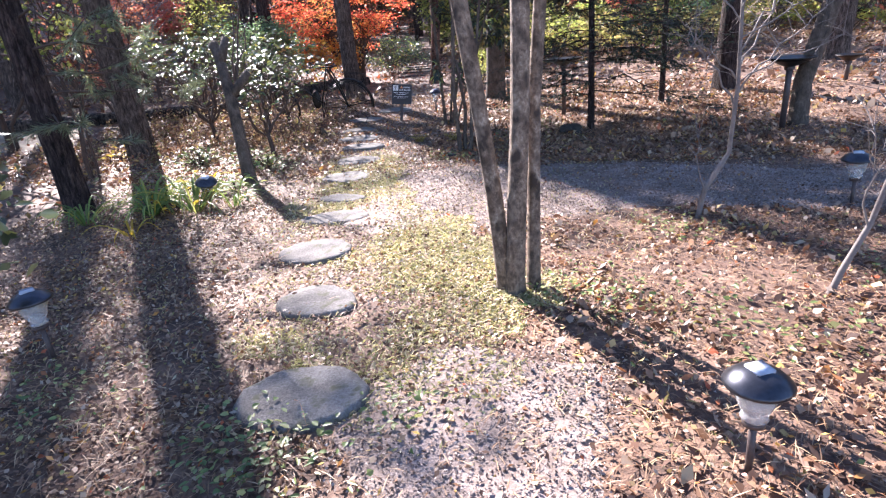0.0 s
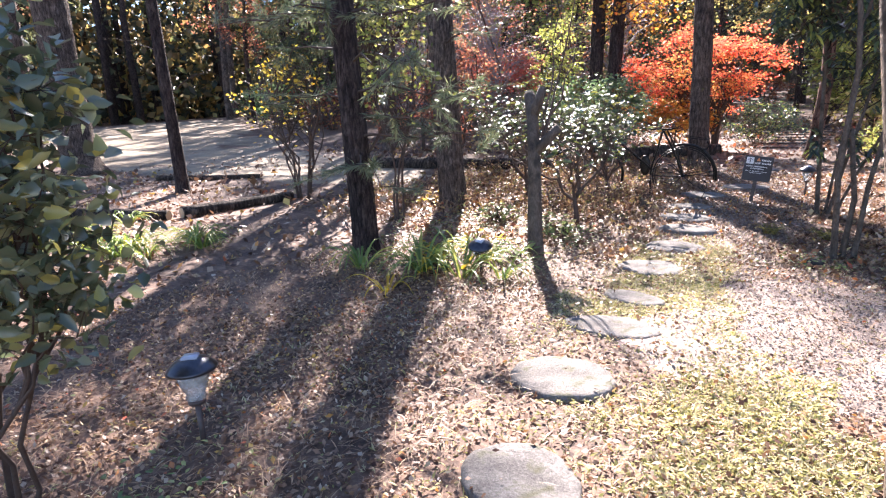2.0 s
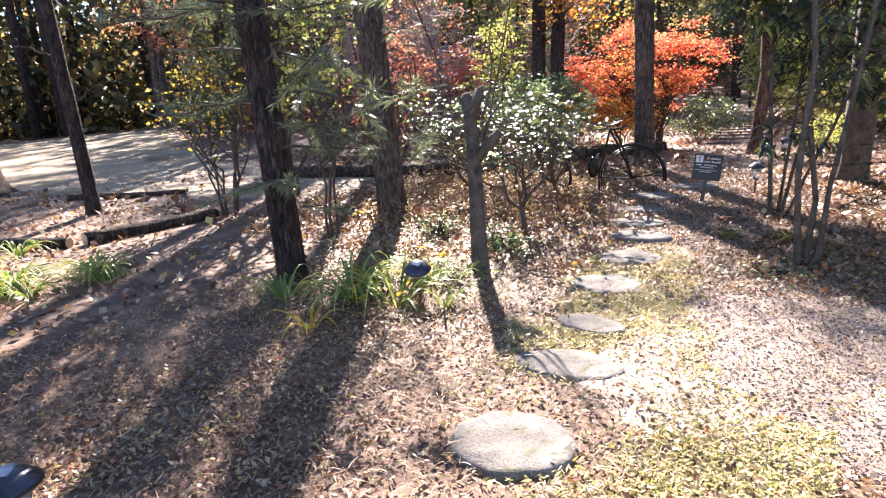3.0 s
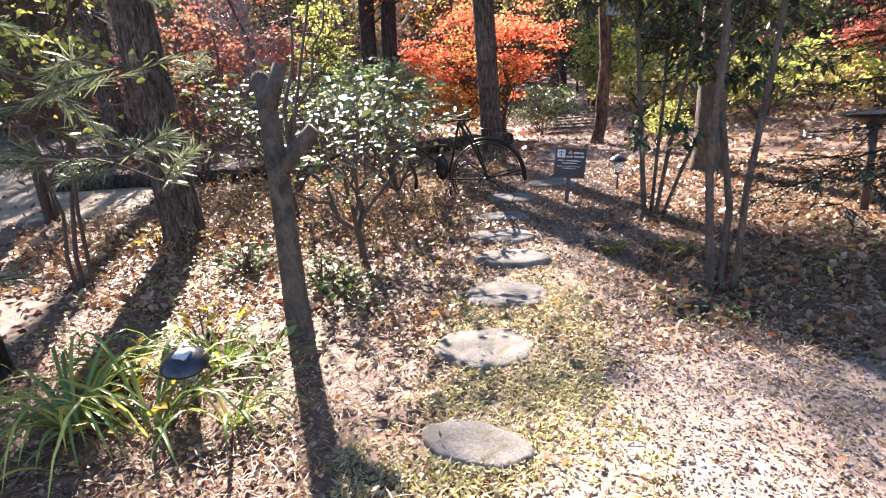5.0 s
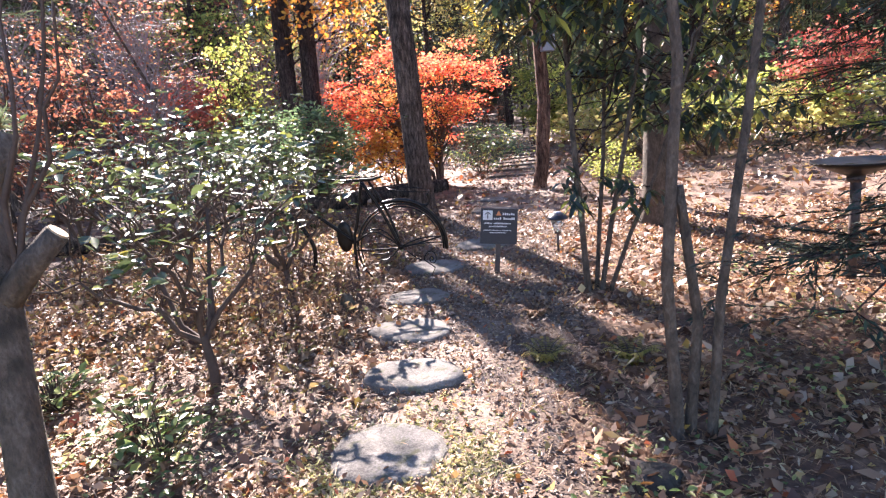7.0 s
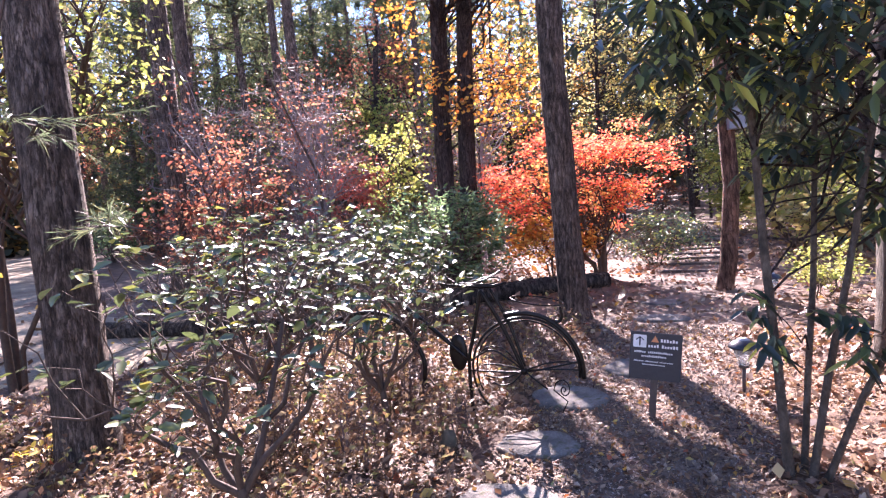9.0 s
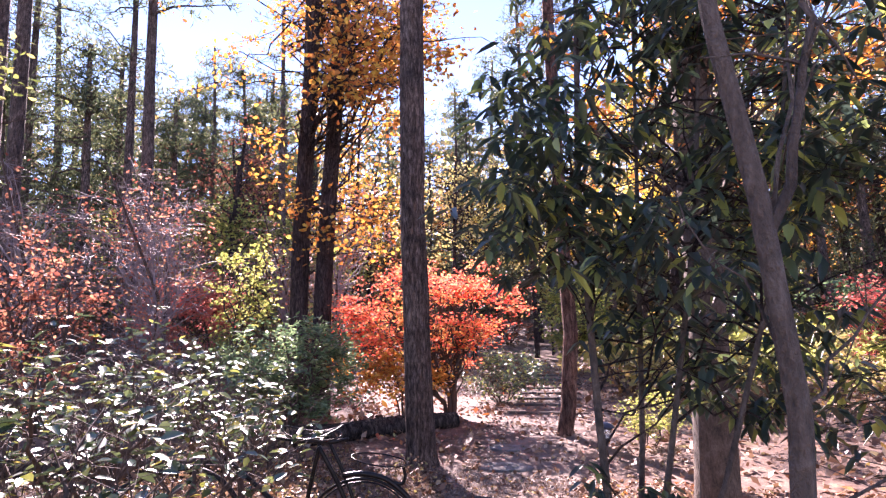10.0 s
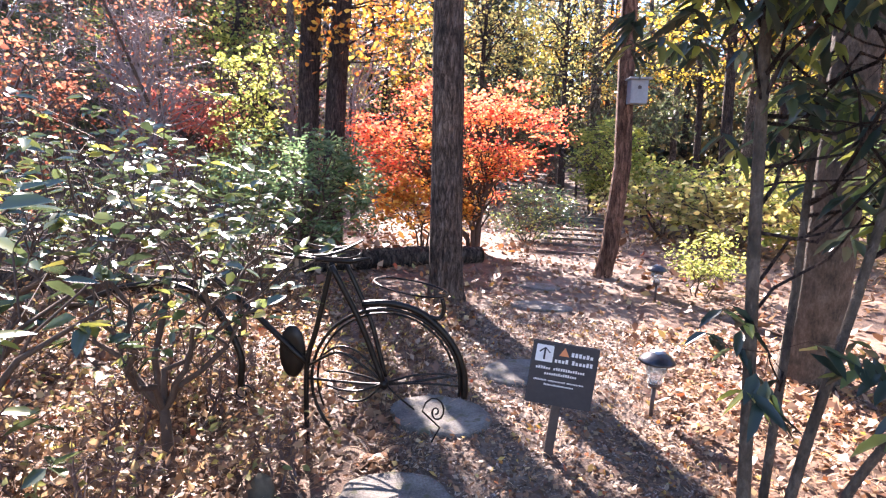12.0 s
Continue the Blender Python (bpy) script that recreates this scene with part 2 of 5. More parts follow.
L_SHRUB = foliage("glossy_shrub_leaves", [(0.0, (0.06, 0.085, 0.045)), (0.5, (0.12, 0.15, 0.08)), (0.82, (0.21, 0.22, 0.11)), (0.92, (0.38, 0.36, 0.09)), (1.0, (0.48, 0.40, 0.10))], 0.34, 0.33, 1.0)
L_MAG = foliage("dark_leathery_leaves", [(0.0, (0.035, 0.06, 0.048)), (0.6, (0.06, 0.092, 0.06)), (0.8, (0.15, 0.22, 0.08)), (1.0, (0.52, 0.56, 0.12))], 0.46, 0.28, 1.0)
L_LAUREL = foliage("laurel_leaves", [(0.0, (0.09, 0.16, 0.07)), (0.6, (0.17, 0.27, 0.12)), (1.0, (0.32, 0.41, 0.19))], 0.5, 0.25, 1.0)
L_NEEDLE = foliage("conifer_needles", [(0.0, (0.012, 0.028, 0.018)), (0.6, (0.03, 0.055, 0.03)), (1.0, (0.07, 0.095, 0.045))], 0.2, 0.55)
L_PINENEEDLE = foliage("pine_needles", [(0.0, (0.05, 0.075, 0.04)), (0.6, (0.11, 0.14, 0.065)), (1.0, (0.22, 0.22, 0.09))], 0.5, 0.45)
L_WOODS = foliage("far_foliage", [(0.0, (0.05, 0.065, 0.045)), (0.4, (0.10, 0.11, 0.065)), (0.6, (0.20, 0.15, 0.085)), (0.8, (0.40, 0.25, 0.09)), (0.92, (0.48, 0.38, 0.12)), (1.0, (0.20, 0.23, 0.08))], 0.5)
L_GRASS = foliage("strap_leaves", [(0.0, (0.10, 0.17, 0.04)), (0.55, (0.22, 0.31, 0.07)), (0.82, (0.42, 0.44, 0.11)), (1.0, (0.72, 0.52, 0.06))], 0.4, 0.4)
L_FERN = foliage("yellowed_fern", [(0.0, (0.24, 0.22, 0.05)), (0.6, (0.48, 0.38, 0.09)), (1.0, (0.55, 0.42, 0.14))], 0.45)
L_BROWNFERN = foliage("bracken", [(0.0, (0.20, 0.09, 0.04)), (0.6, (0.40, 0.20, 0.10)), (1.0, (0.50, 0.32, 0.16))], 0.35)
L_DRY = foliage("dry_leaves", [(0.0, (0.13, 0.07, 0.04)), (0.45, (0.31, 0.18, 0.10)), (0.75, (0.46, 0.31, 0.17)), (0.87, (0.20, 0.23, 0.08)), (1.0, (0.60, 0.47, 0.14))], 0.35)
L_HOSTA = foliage("broad_green_leaves", [(0.0, (0.10, 0.17, 0.05)), (0.6, (0.22, 0.28, 0.09)), (1.0, (0.45, 0.44, 0.16))], 0.4, 0.4)


# ---- shaping helpers ----
def terrain(x, y):
    rise = 0.035 * max(0.0, y - 9.0) if y < 30 else 0.735 + 0.06 * (y - 30)
    side = 0.03 * max(0.0, -x - 3.0)
    far = math.hypot(x, y - 6)
    lump = 0.018 * noise.noise(Vector((x * 0.9, y * 0.9, 0.0))) + 0.035 * noise.noise(Vector((x * 0.25, y * 0.25, 3.0)))
    return min(rise, 2.5) + min(side, 0.9) + (lump if far < 40 else lump * 3)


class Acc:
    """Vertices and faces gathered for one mesh."""
    def __init__(self):
        self.v, self.f = [], []

    def tube(self, pts, rads, sides=6, cap=True):
        pts = [Vector(p) for p in pts]
        base = len(self.v)
        side = None
        for i, p in enumerate(pts):
            d = (pts[min(i + 1, len(pts) - 1)] - pts[max(i - 1, 0)]).normalized()
            if side is None:
                side = d.orthogonal().normalized()
            side = (side - d * side.dot(d)).normalized()
            up = d.cross(side)
            r = rads[i] if not isinstance(rads, (int, float)) else rads
            for k in range(sides):
                a = 2 * math.pi * k / sides
                self.v.append(p + side * (r * math.cos(a)) + up * (r * math.sin(a)))
        for i in range(len(pts) - 1):
            for k in range(sides):
                a, b = base + i * sides + k, base + i * sides + (k + 1) % sides
                self.f.append((a, b, b + sides, a + sides))
        if cap:
            self.f.append(tuple(base + k for k in reversed(range(sides))))
            last = base + (len(pts) - 1) * sides
            self.f.append(tuple(last + k for k in range(sides)))
        return self

    def lathe(self, profile, centre=(0, 0, 0), sides=24):
        """A turned shape from (radius, height) pairs."""
        base = len(self.v)
        c = Vector(centre)
        for r, z in profile:
            for k in range(sides):
                a = 2 * math.pi * k / sides
                self.v.append(c + Vector((r * math.cos(a), r * math.sin(a), z)))
        for i in range(len(profile) - 1):
            for k in range(sides):
                a, b = base + i * sides + k, base + i * sides + (k + 1) % sides
                self.f.append((a, b, b + sides, a + sides))
        self.f.append(tuple(base + k for k in reversed(range(sides))))
        last = base + (len(profile) - 1) * sides
        self.f.append(tuple(last + k for k in range(sides)))
        return self

    def box(self, lo, hi, bevel=0.004):
        (x0, y0, z0), (x1, y1, z1) = lo, hi
        bm = bmesh.new()
        bmesh.ops.create_cube(bm, size=1)
        for v in bm.verts:
            v.co = Vector(((x0 + x1) / 2 + v.co.x * (x1 - x0), (y0 + y1) / 2 + v.co.y * (y1 - y0), (z0 + z1) / 2 + v.co.z * (z1 - z0)))
        if bevel:
            bmesh.ops.bevel(bm, geom=bm.edges[:], offset=bevel, segments=2, affect="EDGES")
        base = len(self.v)
        bm.verts.ensure_lookup_table()
        self.v += [v.co.copy() for v in bm.verts]
        self.f += [tuple(base + v.index for v in f.verts) for f in bm.faces]
        bm.free()
        return self


def part(name, acc, material, parent=None, label="", smooth=True):
    """Links what was gathered as ONE mesh object, under a thing if one is given."""
    me = bpy.data.meshes.new(name)
    me.from_pydata([tuple(v) for v in acc.v], [], acc.f)
    me.polygons.foreach_set("use_smooth", [smooth] * len(me.polygons))
    me.materials.append(material)
    ob = new(name, me)
    if parent:
        ob.parent = parent
    return tagged(ob, label) if label else ob


def thing(name, label, category, at=(0, 0, 0), group="", turn=0.0):
    ob = new(name)
    ob.empty_display_size = 0.1
    ob.matrix_basis = pose(*at, 0, 0, turn)
    return tagged(ob, label, category, group)


def unit(a):
    return a / np.maximum(np.linalg.norm(a, axis=1, keepdims=True), 1e-6)


def leaves(name, rng, P, D, N, L, W, material, parent=None, label="", kite=False, fold=0.25, droop=0.15):
    """One mesh of many blades: P base, D axis, N up side, L length, W width of each."""
    P, D = np.asarray(P, float), unit(np.asarray(D, float))
    n = len(P)
    L = np.broadcast_to(np.asarray(L, float), (n,))[:, None]
    W = np.broadcast_to(np.asarray(W, float), (n,))[:, None] * 0.5
    S = unit(np.cross(D, np.asarray(N, float) + 1e-4))
    U = np.cross(S, D)
    if kite:
        rows = [P, P + D * L * 0.5 + S * W + U * W * fold, P + D * L - U * L * droop, P + D * L * 0.5 - S * W + U * W * fold]
        faces = np.array([[0, 1, 2, 3]])
    else:
        rows = [P, P + D * L * 0.32 + S * W + U * W * fold, P + D * L * 0.7 + S * W * 0.75 + U * (W * fold - L * droop * 0.5), P + D * L - U * L * droop,
                P + D * L * 0.7 - S * W * 0.75 + U * (W * fold - L * droop * 0.5), P + D * L * 0.32 - S * W + U * W * fold]
        faces = np.array([[0, 1, 2, 3], [0, 3, 4, 5]])
    k = len(rows)
    V = np.stack(rows, 1).reshape(-1, 3)
    F = (faces[None] + (np.arange(n) * k)[:, None, None]).reshape(-1)
    me = bpy.data.meshes.new(name)
    nf = len(F) // 4
    me.vertices.add(len(V))
    me.vertices.foreach_set("co", V.astype(np.float32).ravel())
    me.loops.add(len(F))
    me.loops.foreach_set("vertex_index", F.astype(np.int32))
    me.polygons.add(nf)
    me.polygons.foreach_set("loop_start", (np.arange(nf) * 4).astype(np.int32))
    me.update(calc_edges=True)
    me.materials.append(material)
    ob = new(name, me)
    if parent:
        ob.parent = parent
    return tagged(ob, label) if label else ob


def rand_unit(rng, n):
    return unit(rng.normal(size=(n, 3)))


def bent(rng, a, b, sag=0.0, wob=0.05, n=5):
    """A crooked line from a to b."""
    a, b = np.asarray(a, float), np.asarray(b, float)
    t = np.linspace(0, 1, n + 1)[:, None]
    d = np.linalg.norm(b - a)
    pts = a + (b - a) * t
    pts[1:-1] += rng.normal(size=(n - 1, 3)) * wob * d
    pts[:, 2] += (np.sin(t[:, 0] * math.pi) * sag) * d
    return [Vector(p) for p in pts]


def taper(r0, r1, n, flare=0.0):
    return [r0 + (r1 - r0) * i / (n - 1) + (flare * r0 * max(0, 1 - i * 0.9) if flare else 0) for i in range(n)]


def clump_points(rng, centre, radii, n, inner=0.35):
    u = rand_unit(rng, n)
    r = inner + (1 - inner) * rng.random((n, 1)) ** 0.6
    return np.asarray(centre) + u * r * np.asarray(radii)


def at_height(pts, z):
    for a, b in zip(pts, pts[1:]):
        if a.z <= z <= b.z:
            return a.lerp(b, (z - a.z) / max(b.z - a.z, 1e-6))
    return pts[-1].copy() if z > pts[-1].z else pts[0].copy()


def crown(rng, stems, centres, size, per, leaf_len, leaf_wid, limb_acc, limb_r=0.02, twigs=5, flat=0.6, up=0.6, whorl=False, hang=0.0, jitter=0.35, low=0.5):
    """Limbs from the stems to each clump, twigs in it, and the leaves' P, D, N, L, W."""
    P, D, N, LL, WW = [], [], [], [], []
    for c in centres:
        stem = stems[rng.integers(len(stems))]
        lo = stem[0].z
        s = at_height(stem, lo + (c[2] - lo) * (low + 0.35 * rng.random()))
        path = bent(rng, s, c, 0.08, 0.05, 5)
        limb_acc.tube(path, taper(limb_r * (0.7 + 0.6 * rng.random()), limb_r * 0.25, len(path)), 5, False)
        sz = size * (0.6 + 0.8 * rng.random())
        for _ in range(twigs):
            d = rand_unit(rng, 1)[0] * np.array([1, 1, flat])
            e = c + d * sz
            limb_acc.tube([Vector(c), Vector((c + e) / 2 + rng.normal(size=3) * sz * 0.08), Vector(e)], [limb_r * 0.25, limb_r * 0.18, limb_r * 0.08], 3, False)
            k = max(1, int(per / twigs))
            if whorl:
                ends = [e, c + d * sz * 0.55]
                for q in ends:
                    a = rng.random(k) * 6.283
                    out = np.stack([np.cos(a), np.sin(a), 0.15 - hang * (0.5 + rng.random(k))], 1)
                    P.append(np.repeat(q[None], k, 0) + rng.normal(size=(k, 3)) * 0.015)
                    D.append(out + d * 0.4)
                    N.append(np.tile([0, 0, 1.0], (k, 1)) + rng.normal(size=(k, 3)) * 0.2)
                    LL.append(leaf_len * (0.7 + 0.5 * rng.random(k)))
                    WW.append(leaf_wid * (0.8 + 0.4 * rng.random(k)))
            else:
                t = 0.15 + 0.95 * rng.random((k, 1))
                P.append(c + (e - c) * t + rng.normal(size=(k, 3)) * sz * jitter * np.array([1, 1, flat]))
                D.append(rng.normal(size=(k, 3)) * np.array([1, 1, 0.6 - 0.42 * up]) - np.array([0, 0, hang]))
                N.append(np.tile([0, 0, up], (k, 1)) + rng.normal(size=(k, 3)) * (1 - up * 0.75))
                LL.append(leaf_len * (0.6 + 0.7 * rng.random(k)))
                WW.append(leaf_wid * (0.6 + 0.7 * rng.random(k)))
    return [np.concatenate(a) for a in (P, D, N, LL, WW)]


def rough_trunk(rng, pts, r0, r1, sides=14, flare=0.35, lump=0.05):
    """A tapered trunk with a spreading foot and an uneven skin."""
    a = Acc()
    line = []
    for i, (p, q) in enumerate(zip(pts, pts[1:])):
        steps = 5 if i else 7
        for k in range(steps):
            line.append(Vector(p).lerp(Vector(q), k / steps))
    line.append(Vector(pts[-1]))
    z0, z1 = line[0].z, line[-1].z
    rads = []
    for p in line:
        u = (p.z - z0) / (z1 - z0)
        rads.append((r0 + (r1 - r0) * u) * (1 + flare * math.exp(-(p.z - z0) / 0.16)))
    a.tube(line, rads, sides)
    seed = rng.random() * 50
    for i, p in enumerate(line):
        for k in range(sides):
            v = a.v[i * sides + k]
            d = v - p
            n = noise.noise(Vector((d.x * 6 / max(r0, 0.03) * 0.3, d.y * 6 / max(r0, 0.03) * 0.3, p.z * 1.2 + seed)))
            toe = 0.35 * flare * math.exp(-(p.z - z0) / 0.12) * math.sin(k * 2 * math.pi / sides * 5 + seed)
            a.v[i * sides + k] = p + d * (1 + lump * 2.2 * n + toe)
    return a


# ---- ground ----
def sheet(name, xs, ys, lift, material, label, category, hole=None):
    a = Acc()
    for y in ys:
        for x in xs:
            a.v.append(Vector((x, y, terrain(x, y) + lift(x, y))))
    nx = len(xs)
    for j in range(len(ys) - 1):
        for i in range(nx - 1):
            if hole is None or hole((xs[i] + xs[i + 1]) / 2, (ys[j] + ys[j + 1]) / 2):
                k = j * nx + i
                a.f.append((k, k + 1, k + nx + 1, k + nx))
    return tagged(part(name, a, material), label, category, kind="structure")


near_x = [i * 0.25 for i in range(-48, 49)]
near_y = [i * 0.25 for i in range(-16, 97)]
far_lo = [-400, -250, -150, -100, -70, -50, -36, -28, -22, -18, -15]
xs = far_lo + [x for x in near_x if x > -14] + [-v for v in reversed(far_lo)]
ys = [-400, -200, -100, -60, -35, -20, -12, -7] + near_y + [26, 29, 33, 38, 45, 55, 70, 100, 160, 280, 450]
sheet("ground", xs, ys, lambda x, y: 0.0, M_SOIL, "brown woodland soil under fallen leaves", "ground")

GRAVEL_LINE = [((1.0, -3.0), 0.75), ((0.95, 0.0), 0.6), ((0.82, 2.1), 0.48), ((0.8, 2.6), 0.04), ((0.35, 3.9), 0.04), ((0.4, 4.9), 0.95), ((0.5, 5.3), 1.0), ((2.0, 5.3), 0.8), ((4.2, 4.9), 0.6), ((8.0, 4.3), 0.7), ((14.0, 4.0), 0.8)]
TRAIL_LINE = [((0.0, 5.2), 0.8), ((-0.6, 6.6), 0.55), ((-0.75, 8.0), 0.6), ((-1.0, 9.6), 0.75), ((-1.35, 11.5), 0.75), ((-1.5, 13.5), 0.7), ((-1.8, 16.0), 0.62), ((-2.3, 20.0), 0.65), ((-3.0, 25.0), 0.8)]
CLEAR_LINE = [((-8.0, 9.0), 1.6), ((-12.0, 8.6), 2.4), ((-20.0, 10.0), 4.0), ((-34.0, 14.0), 6.0)]
STONES = [(0.14, 2.03, 0.27, 0.225, 0.075, 10), (-0.13, 2.95, 0.24, 0.19, 0.05, -8), (-0.42, 3.76, 0.255, 0.23, 0.06, 15), (-0.53, 4.54, 0.29, 0.16, 0.045, 8),
          (-0.66, 5.14, 0.23, 0.13, 0.05, -12), (-0.85, 5.93, 0.265, 0.225, 0.04, 5), (-0.92, 6.69, 0.27, 0.23, 0.045, -6), (-1.05, 7.4, 0.28, 0.2, 0.085, 4),
          (-1.32, 8.1, 0.3, 0.21, 0.06, -10), (-1.5, 8.84, 0.27, 0.2, 0.06, 12), (-1.62, 9.66, 0.3, 0.24, 0.06, 0), (-1.3, 10.5, 0.32, 0.26, 0.05, 20),
          (-1.55, 12.3, 0.3, 0.2, 0.05, 6), (-1.75, 13.2, 0.26, 0.18, 0.05, -14)]


def line_gap(line, x, y):
    """How far outside a band of changing width a place lies (negative: inside)."""
    best = 9.0
    for ((ax, ay), wa), ((bx, by), wb) in zip(line, line[1:]):
        dx, dy = bx - ax, by - ay
        t = max(0.0, min(1.0, ((x - ax) * dx + (y - ay) * dy) / (dx * dx + dy * dy)))
        best = min(best, math.hypot(x - ax - t * dx, y - ay - t * dy) - (wa + (wb - wa) * t))
    return best


def ragged(x, y):
    return 0.22 * noise.noise(Vector((x * 1.7, y * 1.7, 7.0))) + 0.1 * noise.noise(Vector((x * 5, y * 5, 2.0)))


def band_lift(line):
    def lift(x, y):
        g = line_gap(line, x, y) + ragged(x, y)
        return 0.012 - 0.05 * max(0.0, min(1.0, (g + 0.12) / 0.25))
    return lift


fine_x = [i * 0.1 for i in range(-12, 121)]
fine_y = [i * 0.1 for i in range(-30, 72)]
sheet("gravel_path", fine_x, fine_y, band_lift(GRAVEL_LINE), M_GRAVEL, "pale mauve mulch and gravel path in patchy sun", "path", lambda x, y: line_gap(GRAVEL_LINE, x, y) < 0.45)
sheet("trodden_trail", [i * 0.1 for i in range(-45, 12)], [i * 0.1 for i in range(52, 260)], band_lift(TRAIL_LINE), M_TRAIL, "narrow trodden trail of soil and mulch", "path", lambda x, y: line_gap(TRAIL_LINE, x, y) < 0.45 and line_gap(GRAVEL_LINE, x, y) > -0.1)
sheet("clearing", [i * 0.6 for i in range(-70, -8)], [i * 0.5 for i in range(8, 50)], band_lift(CLEAR_LINE), M_CLEAR, "sunlit bare clearing of dry pale soil", "ground", lambda x, y: line_gap(CLEAR_LINE, x, y) < 0.6)

# scattered litter, chips, straw and short grass
rs = np.random.default_rng(5)


GX0, GY0, GS, GNX, GNY = -14.0, -6.0, 0.1, 270, 320
gx, gy = GX0 + GS * np.arange(GNX), GY0 + GS * np.arange(GNY)


def grid_of(f):
    return np.array([[f(x, y) for x in gx] for y in gy])


def pick(grid, x, y):
    return grid[np.clip(((y - GY0) / GS).round().astype(int), 0, GNY - 1), np.clip(((x - GX0) / GS).round().astype(int), 0, GNX - 1)]


def smooth(grid, x, y):
    u, v = np.clip((x - GX0) / GS, 0, GNX - 1.001), np.clip((y - GY0) / GS, 0, GNY - 1.001)
    i, j = u.astype(int), v.astype(int)
    a, b = u - i, v - j
    return (grid[j, i] * (1 - a) + grid[j, i + 1] * a) * (1 - b) + (grid[j + 1, i] * (1 - a) + grid[j + 1, i + 1] * a) * b


def scatter(n, x0, x1, y0, y1, keep):
    out, have = [], 0
    while have < n:
        x, y = rs.uniform(x0, x1, n), rs.uniform(y0, y1, n)
        ok = rs.random(n) < keep(x, y)
        x, y = x[ok], y[ok]
        out.append(np.stack([x, y, smooth(HEIGHT, x, y)], 1))
        have += len(x)
    return np.concatenate(out)[:n]


def stone_mask(x, y):
    m = np.zeros(len(x), bool)
    for a, b, rx, ry, _, _ in STONES:
        m |= ((x - a) / (rx * 0.95)) ** 2 + ((y - b) / (ry * 0.95)) ** 2 < 1
    return m


MOSS_LINE = [((0.6, 2.35), 0.42), ((0.4, 2.95), 0.85), ((0.05, 3.8), 0.8), ((-0.55, 5.2), 0.5), ((-0.8, 6.6), 0.5)]
HEIGHT = grid_of(terrain)
RAG = grid_of(ragged)
GAP = grid_of(lambda x, y: min(line_gap(GRAVEL_LINE, x, y), line_gap(TRAIL_LINE, x, y))) + RAG
MOSS = grid_of(lambda x, y: line_gap(MOSS_LINE, x, y)) + 1.6 * RAG
CLEAR = grid_of(lambda x, y: line_gap(CLEAR_LINE, x, y))
PATCH = grid_of(lambda x, y: noise.noise(Vector((x * 0.8, y * 0.8, 9.0))) + 0.5 * noise.noise(Vector((x * 2.6, y * 2.6, 4.0))))


def litter_keep(x, y):
    k = np.clip(0.6 + 0.8 * pick(PATCH, x, y), 0.15, 1.0)
    k = np.where(pick(CLEAR, x, y) < 0, 0.12, k)
    k = np.where(pick(GAP, x, y) < 0, np.where(y > 8.4, 0.55, np.where(y > 6, 0.3, np.where(y < 2.3, 0.16, 0.08))), k)
    k = np.where(pick(MOSS, x, y) < 0, 0.27, k)
    return np.where(stone_mask(x, y), 0.006, k)


LITTER_ZONES = [(70000, (-3.6, 5.0), (0.2, 6.5), 0.027), (74000, (-5.5, 5.0), (6.0, 12.0), 0.036), (58000, (-13.0, 11.5), (-5.5, 25.0), 0.075)]
P_, D_, N_, L_, W_ = [], [], [], [], []
for count, (x0, x1), (y0, y1), size in LITTER_ZONES:
    p = scatter(count, x0, x1, y0, y1, (lambda x, y: np.where((x > -5.0) & (x < 5.0) & (y > 0.2) & (y < 12.0) & ((x > -3.6) | (y > 6.0)), 0.0, litter_keep(x, y))) if size > 0.05 else litter_keep)
    n = len(p)
    p[:, 2] += 0.004 + rs.random(n) * 0.03 + np.where(stone_mask(p[:, 0], p[:, 1]), 0.02, 0)
    a = rs.random(n) * 6.283
    P_.append(p)
    D_.append(np.stack([np.cos(a), np.sin(a), rs.normal(size=n) * 0.5], 1))
    N_.append(np.tile([0, 0, 1.0], (n, 1)) + rs.normal(size=(n, 3)) * 0.6)
    big = np.where((rs.random(n) < 0.2) & (pick(GAP, p[:, 0], p[:, 1]) > 0) & ((p[:, 0] > 1.2) | (p[:, 1] > 6.0)), 2.0, 1.0)
    L_.append(size * big * (0.5 + 1.0 * rs.random(n)))
    W_.append(size * big * (0.3 + 0.6 * rs.random(n)))
tagged(leaves("leaf_litter", rs, *[np.concatenate(v) for v in (P_, D_, N_, L_, W_)], L_LITTER, kite=True, fold=0.45, droop=-0.15), "fallen brown, tan and yellow leaves covering the woodland floor", "leaf litter", kind="stuff")

p = scatter(60000, -3.5, 6.0, 0.2, 11.0, lambda x, y: np.where(stone_mask(x, y), 0.02, np.where(pick(MOSS, x, y) < 0, 0.25, np.where(pick(GAP, x, y) < 0, 0.35, 0.9))))
n = len(p)
p[:, 2] += 0.008 + rs.random(n) * 0.03
a = rs.random(n) * 6.283
tagged(leaves("pine_straw", rs, p, np.stack([np.cos(a), np.sin(a), rs.normal(size=n) * 0.22], 1), np.tile([0, 0, 1.0], (n, 1)), 0.05 + 0.09 * rs.random(n), 0.004, L_STRAW, kite=True), "rust-brown pine needles strewn over the leaf litter", "pine straw", kind="stuff")

